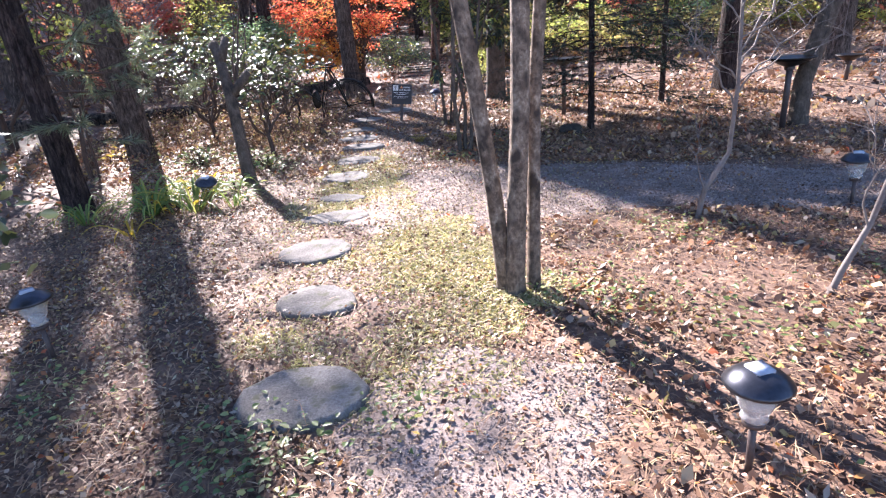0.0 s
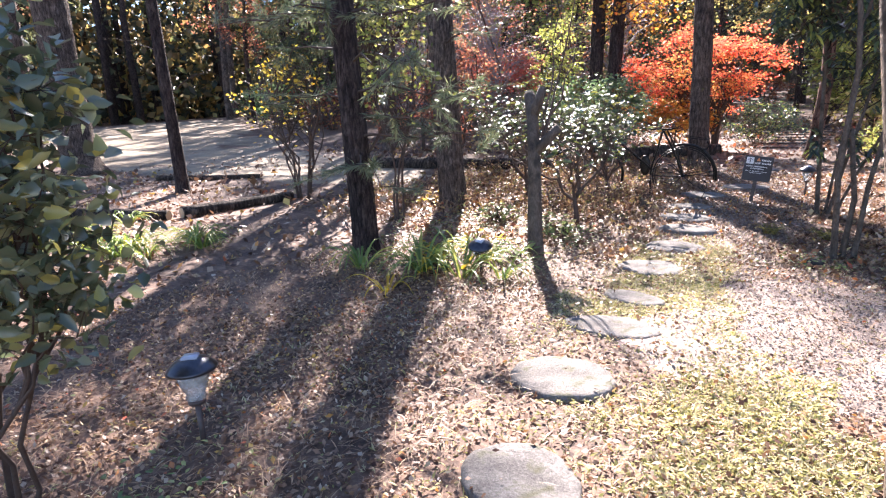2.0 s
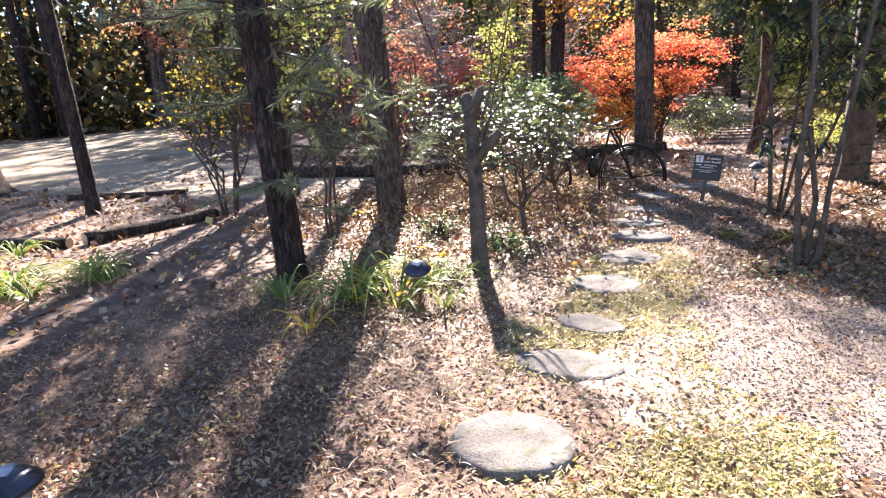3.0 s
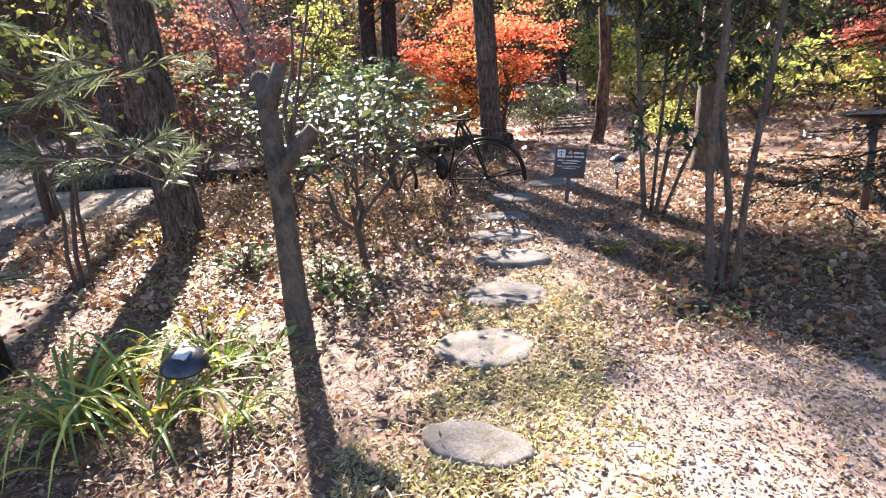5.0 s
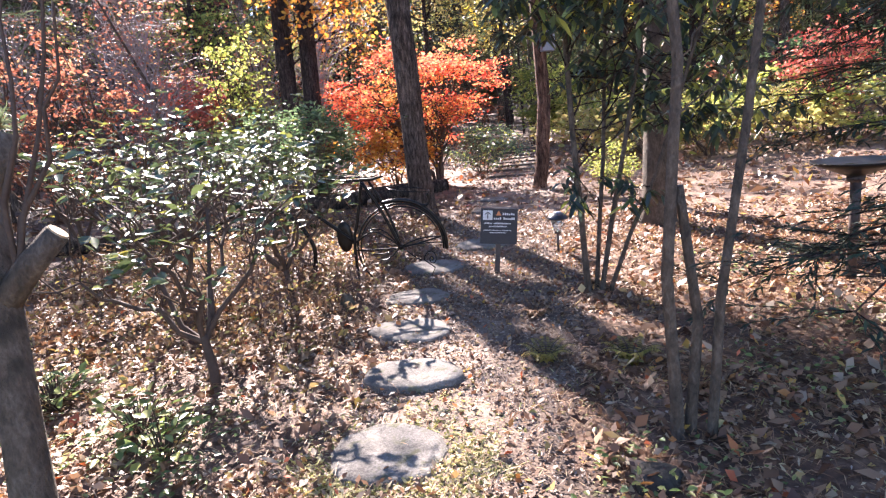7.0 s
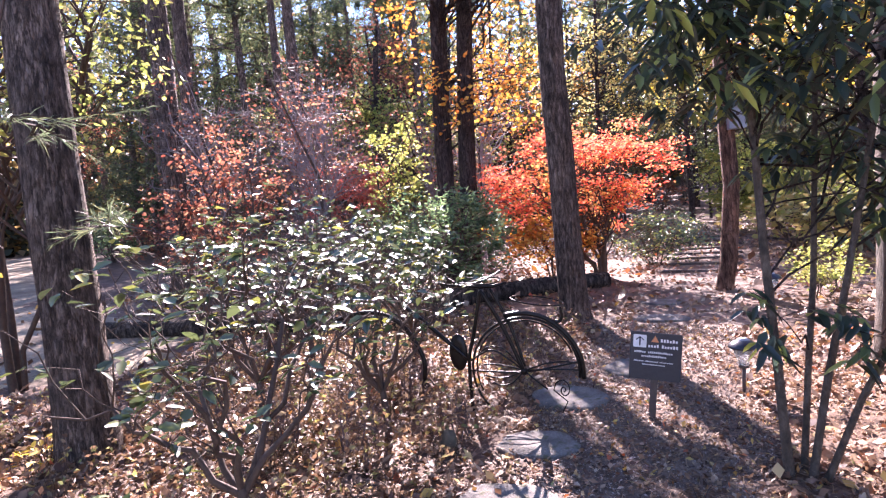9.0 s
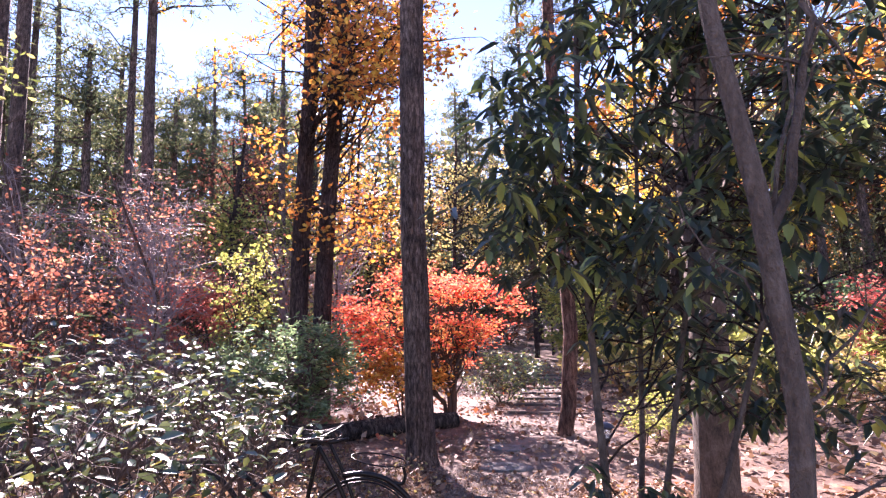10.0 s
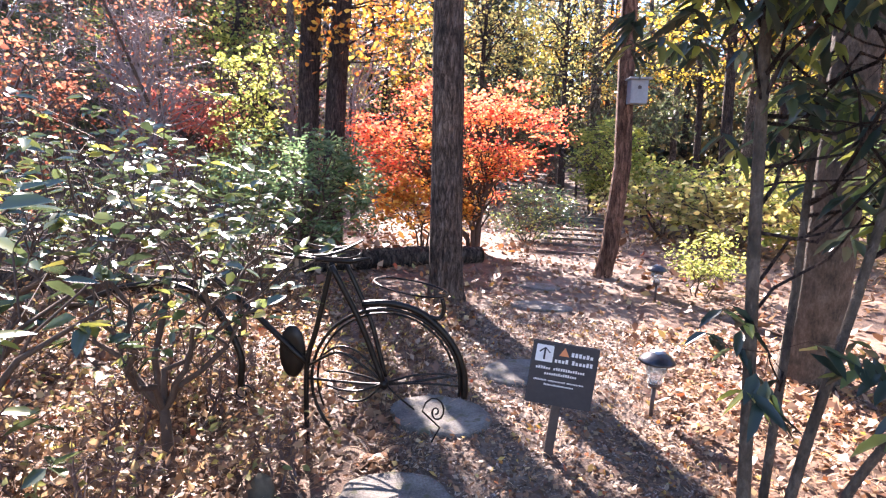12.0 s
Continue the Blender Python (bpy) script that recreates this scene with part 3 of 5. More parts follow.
p = scatter(70000, -2.4, 4.6, 0.3, 12.0, lambda x, y: np.where(stone_mask(x, y), 0.0, np.where(pick(MOSS, x, y) < 0, 0.06, np.where(pick(GAP, x, y) < 0, 1.0, 0.04))))
n = len(p)
p[:, 2] += 0.012 + rs.random(n) * 0.008
a = rs.random(n) * 6.283
tagged(leaves("mulch_chips", rs, p, np.stack([np.cos(a), np.sin(a), rs.normal(size=n) * 0.35], 1), np.tile([0, 0, 1.0], (n, 1)) + rs.normal(size=(n, 3)) * 0.5, 0.009 + 0.014 * rs.random(n), 0.006 + 0.007 * rs.random(n), L_CHIPS, kite=True, fold=0.5), "small grey-brown bark chips and grit of the path", "mulch", kind="stuff")

p = scatter(36000, -2.0, 1.8, 1.7, 7.6, lambda x, y: np.where(stone_mask(x, y), 0.0, np.where(pick(MOSS, x, y) < 0, np.clip(0.45 + 1.5 * pick(PATCH, x, y), 0.08, 1.0), 0.03)))
n = len(p)
p[:, 2] += 0.008
a = rs.random(n) * 6.283
tagged(leaves("short_grass", rs, p, np.stack([np.cos(a) * 0.8, np.sin(a) * 0.8, 0.15 + 0.6 * rs.random(n)], 1), rs.normal(size=(n, 3)) + [0, 0, 0.8], 0.015 + 0.03 * rs.random(n), 0.006 + 0.006 * rs.random(n), L_MOSS, kite=True), "short yellow-green grass and moss between the stones", "grass", kind="stuff")


# ---- stepping stones ----
def stepping_stone(x, y, rx, ry, thick, turn, rng):
    a = Acc()
    thick *= 0.55
    n = 40
    seed = rng.random() * 40
    rim = []
    for k in range(n):
        t = 2 * math.pi * k / n
        rim.append(1 + 0.13 * noise.noise(Vector((math.cos(t) * 1.3, math.sin(t) * 1.3, seed))) + 0.07 * noise.noise(Vector((math.cos(t) * 4, math.sin(t) * 4, seed))))
    rings = [(1.02, -0.06), (1.0, thick * 0.55), (0.955, thick * 0.9), (0.88, thick), (0.74, thick), (0.58, thick * 1.04), (0.4, thick * 1.03), (0.2, thick)]
    for s, z in rings:
        for k in range(n):
            t = 2 * math.pi * k / n
            px, py = rx * s * rim[k] * math.cos(t), ry * s * rim[k] * math.sin(t)
            a.v.append(Vector((px, py, z + ((0.005 * noise.noise(Vector((px * 6, py * 6, seed))) + 0.0012 * noise.noise(Vector((px * 20, py * 20, seed)))) if z > 0 else 0))))
    for i in range(len(rings) - 1):
        for k in range(n):
            q, w = i * n + k, i * n + (k + 1) % n
            a.f.append((q, w, w + n, q + n))
    a.f.append(tuple((len(rings) - 1) * n + k for k in range(n)))
    ob = part("stepping_stone", a, M_STONE)
    ob.matrix_basis = pose(x, y, terrain(x, y), 0, 0, turn)
    tagged(ob, "flat grey natural stepping stone set in the ground", "stepping stone", "stones of the footpath")


for s in STONES:
    stepping_stone(*s, rs)


# ---- solar lamps ----
def solar_lamp():
    lamp = thing("solar_lamp", "solar garden lamp with dark steel cap and ribbed glass", "garden lamp", group="solar lamps along the path")
    part("stake", Acc().tube([(0, 0, -0.05), (0, 0, 0.2)], 0.0125, 10), M_STAKE, lamp, "dark brown stake")
    part("collar", Acc().lathe([(0.012, 0.19), (0.034, 0.192), (0.036, 0.205), (0.03, 0.212)], sides=20), M_STAKE, lamp)
    g = Acc().lathe([(0.034, 0.21), (0.044, 0.222), (0.036, 0.236), (0.05, 0.262), (0.062, 0.3), (0.066, 0.335), (0.06, 0.335), (0.045, 0.262), (0.03, 0.236), (0.03, 0.214)], sides=32)
    for i, v in enumerate(g.v):
        if i % 2:
            v.x, v.y = v.x * 0.95, v.y * 0.95
    part("glass_shade", g, M_GLASS, lamp, "clear ribbed glass shade")
    cap = part("cap", Acc().lathe([(0.06, 0.33), (0.098, 0.336), (0.103, 0.343), (0.098, 0.352), (0.07, 0.378), (0.04, 0.392), (0.012, 0.398)], sides=32), M_LAMPCAP, lamp, "dark blue-grey domed steel cap")
    part("solar_panel", Acc().box((-0.032, -0.032, 0.386), (0.032, 0.032, 0.402), 0.004), M_SOLAR, cap, "square pale solar cell")
    return lamp


lamp0 = solar_lamp()
LAMPS = [(1.77, 1.72, -1, 20), (-1.32, 2.36, -3, 50), (-2.0, 5.16, 15, 10), (-0.5, 10.15, 2, 35), (-0.5, 13.1, 0, 5), (3.37, 4.47, -2, 70)]
for i, (x, y, tip, turn) in enumerate(LAMPS):
    m = pose(x, y, terrain(x, y) - (0.09 if tip > 10 else 0.005), tip, tip * 0.5, turn)
    if i == 0:
        lamp0.matrix_basis = m
    else:
        copy_thing(lamp0, m)


# ---- sign ----
def trail_sign():
    s = thing("trail_sign", "small black trail sign board with white arrow on a post", "sign", (-0.97, 9.44, terrain(-0.95, 9.44)), turn=14)
    s.matrix_basis = s.matrix_basis @ pose(0, 0, 0, -2, 6.5, 0)
    part("post", Acc().box((-0.022, -0.004, -0.1), (0.022, 0.03, 0.4), 0.003), M_STAKE, s, "dark wooden post", False)
    board = part("board", Acc().box((-0.158, -0.022, 0.28), (0.158, -0.004, 0.59), 0.004), M_BOARD, s, "black painted board", False)
    f = -0.0225
    part("arrow_tile", Acc().box((-0.14, f - 0.003, 0.49), (-0.058, f, 0.572), 0.002), M_WHITE, board, "pale square tile", False)
    ar = Acc()
    ar.box((-0.1035, f - 0.006, 0.502), (-0.0945, f - 0.003, 0.556), 0)
    ar.tube([(-0.124, f - 0.004, 0.537), (-0.099, f - 0.004, 0.56), (-0.074, f - 0.004, 0.537)], 0.004, 4)
    part("arrow", ar, M_BOARD, board, "black upward arrow")
    tri = Acc()
    tri.v = [Vector(v) for v in ((-0.03, f - 0.001, 0.53), (0.018, f - 0.001, 0.53), (-0.006, f - 0.001, 0.572), (-0.03, f - 0.003, 0.53), (0.018, f - 0.003, 0.53), (-0.006, f - 0.003, 0.572))]
    tri.f = [(2, 1, 0), (3, 4, 5), (0, 1, 4, 3), (1, 2, 5, 4), (2, 0, 3, 5)]
    part("emblem", tri, M_ORANGE, board, "small orange triangle", False)
    for z, hgt, words in ((0.533, 0.02, [(0.028, 0.135)]), (0.494, 0.02, [(-0.046, 0.022), (0.036, 0.138)]), (0.455, 0.013, [(-0.13, -0.058), (-0.046, 0.105)]),
                          (0.429, 0.013, [(-0.085, 0.07)]), (0.397, 0.008, [(-0.132, -0.07), (-0.062, 0.02), (0.028, 0.108)]), (0.377, 0.008, [(-0.08, 0.062)])):
        for x0, x1 in words:
            n = max(2, int((x1 - x0) / (hgt * 0.85)))
            w = (x1 - x0) / n
            line = Acc()
            for k in range(n):
                top = z + hgt * (1.0 if rs.random() < 0.3 else 0.72)
                line.box((x0 + k * w, f - 0.002, z), (x0 + (k + 0.68) * w, f, top), 0)
            part("lettering", line, M_WHITE, board, "line of small white lettering", False)
    return s


trail_sign()


# ---- bird tables ----
def bird_table(x, y, top, r, label, kind="post"):
    t = thing("bird_table", label, "bird table", (x, y, terrain(x, y)))
    part("post", Acc().tube([(0, 0, -0.1), (0.004, 0, top * 0.5), (0, 0, top - 0.06)], [0.034, 0.032, 0.034], 10), M_STAKE, t, "dark round post")
    part("tray", Acc().lathe([(0.05, top - 0.1), (0.09, top - 0.085), (r * 0.75, top - 0.035), (r, top - 0.008), (r, top + 0.006), (r * 0.93, top + 0.004), (r * 0.7, top - 0.018), (0.05, top - 0.03)], sides=28), M_IRON, t, "shallow dark tray")
    part("collar", Acc().lathe([(0.04, top - 0.14), (0.052, top - 0.135), (0.055, top - 0.1), (0.045, top - 0.095)], sides=16), M_STAKE, t)
    return t


bird_table(1.6, 9.12, 0.83, 0.27, "dark round bird table on a tall post")
bird_table(4.02, 7.44, 0.80, 0.26, "dark wooden bird table beside a tree trunk")
bird_table(6.2, 10.7, 0.40, 0.2, "low dark bird table among fallen leaves")


# ---- wire bicycle ----
def wire_bicycle():
    b = thing("garden_bicycle", "black wrought-iron bicycle ornament among leaves by the trail", "garden ornament", (-1.86, 9.22, terrain(-1.86, 9.2)), turn=16)

    def ring(c, r, tube_r, n=40, a0=0.0, a1=360.0, squash=1.0):
        pts = [(c[0] + r * math.cos(radians(a)), c[1], c[2] + r * squash * math.sin(radians(a))) for a in np.linspace(a0, a1, n)]
        return Acc().tube(pts, tube_r, 7, a1 - a0 < 359)

    def rod(pts, r=0.011):
        q = [Vector(p) for p in pts]
        q = [q[0] * 2 - q[1]] + q + [q[-1] * 2 - q[-2]]
        out = []
        for i in range(1, len(q) - 2):
            for k in range(6):
                u = k / 6
                out.append(0.5 * (2 * q[i] + (q[i + 1] - q[i - 1]) * u + (2 * q[i - 1] - 5 * q[i] + 4 * q[i + 1] - q[i + 2]) * u * u + (3 * q[i] - q[i - 1] - 3 * q[i + 1] + q[i + 2]) * u ** 3))
        return Acc().tube(out + [q[-2]], r * 0.8, 7)

    w = part("front_wheel", ring((0.1, 0, 0.34), 0.375, 0.009, 34, -8, 222), M_IRON, b)
    part("inner_rim", ring((0.1, 0.02, 0.34), 0.35, 0.006, 30, 20, 205), M_IRON, w)
    for bow, end, reach in ((0.10, 158, 0.34), (0.02, 172, 0.3), (-0.03, 186, 0.3), (-0.05, 200, 0.25), (0.03, 8, 0.36), (0.01, 0, 0.37), (0.0, 318, 0.2)):
        e = (0.1 + reach * math.cos(radians(end)), 0, 0.34 + reach * math.sin(radians(end)))
        part("spoke", rod([(0.1, -0.01, 0.34), (0.1 * 0.6 + e[0] * 0.4, -0.02, 0.34 * 0.6 + e[2] * 0.4 + bow), (0.1 * 0.25 + e[0] * 0.75, -0.01, 0.34 * 0.25 + e[2] * 0.75 + bow * 0.8), e], 0.007), M_IRON, w)
    part("hub", Acc().tube([(0.1, -0.045, 0.34), (0.1, 0.045, 0.34)], 0.022, 12), M_IRON, w)
    part("fork", rod([(-0.16, -0.06, 0.93), (-0.02, -0.04, 0.65), (0.1, -0.03, 0.34)], 0.019), M_IRON, b)
    part("fork", rod([(-0.12, 0.06, 0.93), (0.01, 0.05, 0.65), (0.1, 0.03, 0.34)], 0.016), M_IRON, b)
    part("front_strut", rod([(-0.17, 0, 0.94), (-0.25, 0, 0.6), (-0.3, 0, 0.4), (-0.3, 0, -0.05)], 0.018), M_IRON, b)
    part("frame_tube", rod([(-0.3, 0, 0.42), (-0.6, 0.02, 0.68), (-0.86, 0.05, 0.88)], 0.02), M_IRON, b)
    part("rear_fender", rod([(-1.62, 0.1, 0.62), (-1.32, 0.1, 0.74), (-1.05, 0.1, 0.77), (-0.83, 0.1, 0.66), (-0.69, 0.1, 0.42), (-0.69, 0.1, 0.24)], 0.024), M_IRON, b)
    seat = part("seat_plate", Acc().tube([(-0.46, 0, 0.975), (-0.28, 0, 0.95), (-0.08, 0, 0.945), (0.02, 0, 0.965)], [0.008, 0.013, 0.014, 0.007], 10), M_IRON, b)
    part("seat_ring", Acc().tube([(-0.2 + 0.17 * math.cos(a), 0.13 * math.sin(a), 0.985 + 0.012 * math.sin(2 * a)) for a in np.linspace(0, 6.283, 30)], 0.006, 6, False), M_IRON, seat)
    part("seat_ring", Acc().tube([(-0.22 + 0.2 * math.cos(a), 0.15 * math.sin(a), 1.02 + 0.03 * math.cos(2 * a)) for a in np.linspace(0, 6.283, 30)], 0.005, 6, False), M_IRON, seat)
    part("basket_ring", Acc().tube([(0.22 + 0.18 * math.cos(a), 0.16 * math.sin(a), 0.83 - 0.03 * math.cos(a)) for a in np.linspace(0, 6.283, 34)], 0.005, 6, False), M_IRON, b)
    part("pedal_crank", rod([(-0.28, -0.03, 0.42), (-0.12, -0.05, 0.5), (0.02, -0.05, 0.42), (0.1, -0.03, 0.34)], 0.009), M_IRON, b)
    part("axle_bar", rod([(-0.3, 0, 0.34), (0.1, 0, 0.33), (0.46, 0.02, 0.39)], 0.009), M_IRON, b)
    part("chain_guard", Acc().lathe([(0.05, -0.012), (0.088, -0.008), (0.092, 0.0), (0.088, 0.008), (0.05, 0.012)], sides=22), M_IRON, b).matrix_basis = pose(-0.38, 0.02, 0.47, 90, 0, 0) @ Matrix.Diagonal((0.75, 1.5, 1, 1))
    part("fender_leaf", rod([(0.3, 0, 0.69), (0.36, 0, 0.68), (0.385, 0, 0.72), (0.375, 0, 0.78)], 0.014), M_IRON, b)
    part("front_fender", rod([(-0.02, 0, 0.735), (0.12, 0, 0.745), (0.28, 0, 0.7), (0.42, 0, 0.57), (0.49, 0, 0.42), (0.5, 0, 0.28)], 0.022), M_IRON, b)
    sp = [(0.36 - 0.05 * math.exp(-k * 0.11) * math.cos(k * 0.55) * 1.4, 0.0, 0.2 + 0.07 * math.exp(-k * 0.11) * math.sin(k * 0.55) * 1.4) for k in range(22)]
    part("scroll", Acc().tube(list(reversed(sp)) + [(0.38, 0, 0.12), (0.34, 0, 0.04)], 0.005, 6), M_IRON, b)
    sp = [(-0.68 + 0.06 * math.exp(-k * 0.1) * math.cos(k * 0.55), 0.1, 0.2 + 0.06 * math.exp(-k * 0.1) * math.sin(k * 0.55)) for k in range(22)]
    part("scroll", Acc().tube(sp, 0.005, 6), M_IRON, b)
    return b


wire_bicycle()


# ---- logs, rocks, steps ----
def fallen_log(a, b, r0, r1, label, rng):
    ax, ay = a
    bx, by = b
    n = 9
    pts = []
    for i in range(n):
        t = i / (n - 1)
        x, y = ax + (bx - ax) * t, ay + (by - ay) * t
        r = r0 + (r1 - r0) * t
        pts.append(Vector((x - ax + rng.normal() * 0.02, y - ay + rng.normal() * 0.02, terrain(x, y) - terrain(ax, ay) + r * 0.75)))
    lg = thing("fallen_log", label, "log", (ax, ay, terrain(ax, ay)))
    acc = Acc().tube(pts, taper(r0, r1, n), 12)
    for v in acc.v:
        v += Vector((0, 0, 0.18 * r0 * noise.noise(v * 5)))
    part("log_bark", acc, M_LOG, lg)
    for p, q, r in ((pts[0], pts[1], r0), (pts[-1], pts[-2], r1)):
        d = (p - q).normalized()
        part("cut_end", Acc().tube([p - d * 0.005, p + d * 0.006], r * 0.88, 12), M_CUT, lg, "pale sawn end", False)


fallen_log((-6.4, 4.65), (-6.5, 6.4), 0.085, 0.07, "mossy grey log lying along the bed", rs)
fallen_log((-8.2, 3.6), (-6.45, 4.5), 0.075, 0.07, "dark log edging the flower bed", rs)
fallen_log((-9.0, 9.6), (-4.4, 11.3), 0.13, 0.11, "long dark fallen log behind the shrubs", rs)
fallen_log((-4.6, 12.6), (-2.8, 14.5), 0.15, 0.13, "thick dark fallen log beside the trail", rs)
fallen_log((-10.5, 6.1), (-9.0, 7.4), 0.06, 0.05, "thin dead branch lying in the clearing", rs)


def boulder(x, y, rx, ry, rz, label, rng, mat=None):
    bm = bmesh.new()
    bmesh.ops.create_icosphere(bm, subdivisions=3, radius=1)
    seed = rng.random() * 30
    for v in bm.verts:
        n = 1 + 0.28 * noise.noise(v.co * 1.4 + Vector((seed, 0, 0))) + 0.07 * noise.noise(v.co * 5 + Vector((0, seed, 0)))
        v.co = Vector((v.co.x * rx * n, v.co.y * ry * n, v.co.z * rz * n + rz * 0.45))
    me = bpy.data.meshes.new("boulder")
    bm.to_mesh(me)
    bm.free()
    me.polygons.foreach_set("use_smooth", [True] * len(me.polygons))
    me.materials.append(mat or M_ROCK)
    ob = new("boulder", me)
    ob.matrix_basis = pose(x, y, terrain(x, y), 0, 0, rng.random() * 360)
    tagged(ob, label, "rock")


boulder(1.62, 7.8, 0.16, 0.15, 0.075, "dark rounded boulder at the foot of a conifer", rs)
boulder(0.16, 6.62, 0.095, 0.08, 0.045, "small mossy stone beside the trees", rs)
boulder(-2.03, 8.62, 0.06, 0.05, 0.085, "upright lichen-covered stone in the leaves", rs, M_GOURD)

for k in range(8):
    y = 15.6 + k * 0.72
    x = -1.65 - 0.11 * (y - 15.6)
    st = part("path_step", Acc().box((-0.6, -0.055, -0.08), (0.6, 0.055, 0.045), 0.015), M_TIMBER, None, "", False)
    st.matrix_basis = pose(x, y, terrain(x, y), 0, 0, 5 + rs.normal() * 2)
    tagged(st, "weathered timber step edging set across the trail", "step", "timber steps of the trail")


# ---- trees and shrubs ----
def woody(name, label, category, x, y, group=""):
    return thing(name, label, category, (x, y, terrain(x, y)), group)


def V(*p):
    return Vector(p)


rt = np.random.default_rng(11)


def stub(acc, a, b, r0, r1):
    acc.tube([V(*a), (V(*a) + V(*b)) / 2 + V(0.01, 0, 0.02), V(*b)], [r0, (r0 + r1) / 2, r1], 10)


# pine by the trail, and the pine and cedar of the bed
def tall_trunk(name, label, x, y, pts, r0, r1, mat, limbs, flare=0.35, category="tree", needle=0):
    t = woody(name, label, category, x, y)
    part("trunk", rough_trunk(rt, pts, r0, r1, 18, flare), mat, t)
    if limbs:
        P, D = [], []
        for z, az, ln, drop in limbs:
            acc = Acc()
            s = at_height(pts, z)
            e = s + V(math.cos(radians(az)) * ln, math.sin(radians(az)) * ln, drop * ln)
            path = bent(rt, s, e, 0.05, 0.03, 5)
            acc.tube(path, taper(0.015 if ln > 1 else 0.01, 0.004, 6), 5, False)
            for _ in range(6):
                q = path[rt.integers(2, 6)]
                f = q + V(*(rt.normal(size=3) * 0.22 * ln * np.array([1, 1, 0.4])))
                acc.tube([q, (q + f) / 2 + V(0, 0, 0.02), f], [0.006, 0.004, 0.002], 3, False)
                if needle:
                    P.append(np.array(q)[None] + (np.array(f) - np.array(q))[None] * rt.random((needle, 1)))
                    D.append(np.tile(np.array(f - q), (needle, 1)) * 2 + rt.normal(size=(needle, 3)) * 0.25)
            part("limb", acc, M_TWIG, t)
        if needle:
            P, D = np.concatenate(P), np.concatenate(D)
            leaves("foliage", rt, P, D, rt.normal(size=P.shape) + [0, 0, 1], 0.07 + 0.06 * rt.random(len(P)), 0.006, L_BOUGH, t, "long shining needles in loose sprays", kite=True)
    return t


tall_trunk("pine_tree", "tall straight pine with grey-brown furrowed bark beside the trail", -2.55, 12.25,
           [V(0.02, 0, -0.1), V(0, 0, 0.6), V(-0.05, 0.02, 3), V(0.02, 0.05, 7), V(0.05, 0.0, 13)], 0.165, 0.13, M_PINE,
           [(2.9, 200, 0.5, 0.1), (3.6, 30, 0.6, 0.15), (4.6, 180, 0.8, 0.2), (5.2, 20, 0.9, 0.1)], 0.45)
tall_trunk("pine_tree", "large grey pine trunk in the planted bed", -4.3, 7.5, [V(0.02, 0, -0.1), V(0, 0, 0.5), V(-0.18, 0.05, 3), V(-0.3, 0.1, 7), V(-0.4, 0.1, 12)], 0.19, 0.15, M_PINE,
           # the four limbs above 4 m are unseen, added to mottle the first stone with shade
           [(1.6, 10, 0.9, -0.1), (2.1, 330, 1.1, 0.05), (2.4, 190, 0.8, 0.1), (4.5, 40, 0.9, 0.1), (4.8, 60, 0.8, 0.1), (5.0, 20, 1.0, 0.1), (5.2, 80, 0.9, 0.1)], 0.3, needle=40)
tall_trunk("pine_tree", "tall bare grey pine trunk beyond the clearing", -10.2, 12.0, [V(0.02, 0, -0.1), V(0, 0, 0.5), V(0.05, 0.05, 3), V(-0.05, 0.1, 7), V(0.15, 0.1, 13)], 0.21, 0.16, M_PINE, [(4.2, 200, 0.7, 0.1), (5.0, 40, 0.9, 0.1), (5.8, 300, 0.8, 0.1)], 0.3)
tall_trunk("pine_tree", "slim bare pine trunk in the wood beyond the clearing", -12.0, 13.7, [V(0.02, 0, -0.1), V(0, 0, 0.5), V(-0.04, 0.05, 3), V(-0.1, 0.1, 7), V(-0.2, 0.1, 13)], 0.16, 0.12, M_PINE, [(4.0, 20, 0.7, 0.1), (5.2, 220, 0.9, 0.1)], 0.3)
tall_trunk("cedar_tree", "dark straight cedar trunk with sparse low branches", -3.35, 5.05, [V(0.03, 0, -0.1), V(0, 0, 0.5), V(-0.12, 0.02, 2.5), V(-0.2, 0.05, 9)], 0.125, 0.1, M_CEDAR,
           [(0.95, 330, 1.0, -0.2), (1.3, 354, 1.6, -0.1), (1.45, 200, 1.0, 0.0), (1.5, 2, 1.42, -0.03), (1.9, 170, 1.2, 0.05), (1.75, 340, 1.3, -0.05), (2.1, 300, 1.1, 0.0), (2.4, 120, 1.3, 0.05), (2.2, 12, 1.3, -0.05), (2.9, 240, 1.1, 0.1), (1.1, 20, 1.2, -0.12),
            # extra limbs, mostly above the view, added to shade the ground left of the path
            (2.0, 140, 1.1, 0.0), (2.15, 215, 1.2, 0.02), (2.3, 180, 1.3, 0.0), (2.45, 250, 1.0, 0.05), (2.55, 150, 1.2, 0.0), (2.7, 200, 1.3, 0.05), (2.8, 110, 1.0, 0.1), (2.95, 170, 1.2, 0.0), (3.1, 230, 1.1, 0.1), (3.2, 140, 1.1, 0.1)], 0.25, needle=100)
tall_trunk("leaning_tree", "slim red-brown tree leaning over the trail", -1.08, 14.1, [V(-0.08, 0, -0.1), V(0.02, 0, 0.4), V(0.1, 0.02, 1.4), V(0.07, 0, 2.6), V(0.02, 0.1, 6), V(0.1, 0, 9)], 0.105, 0.08, M_LEANBARK, [(2.8, 40, 1.0, 0.3), (3.5, 160, 1.0, 0.3)], 0.2)
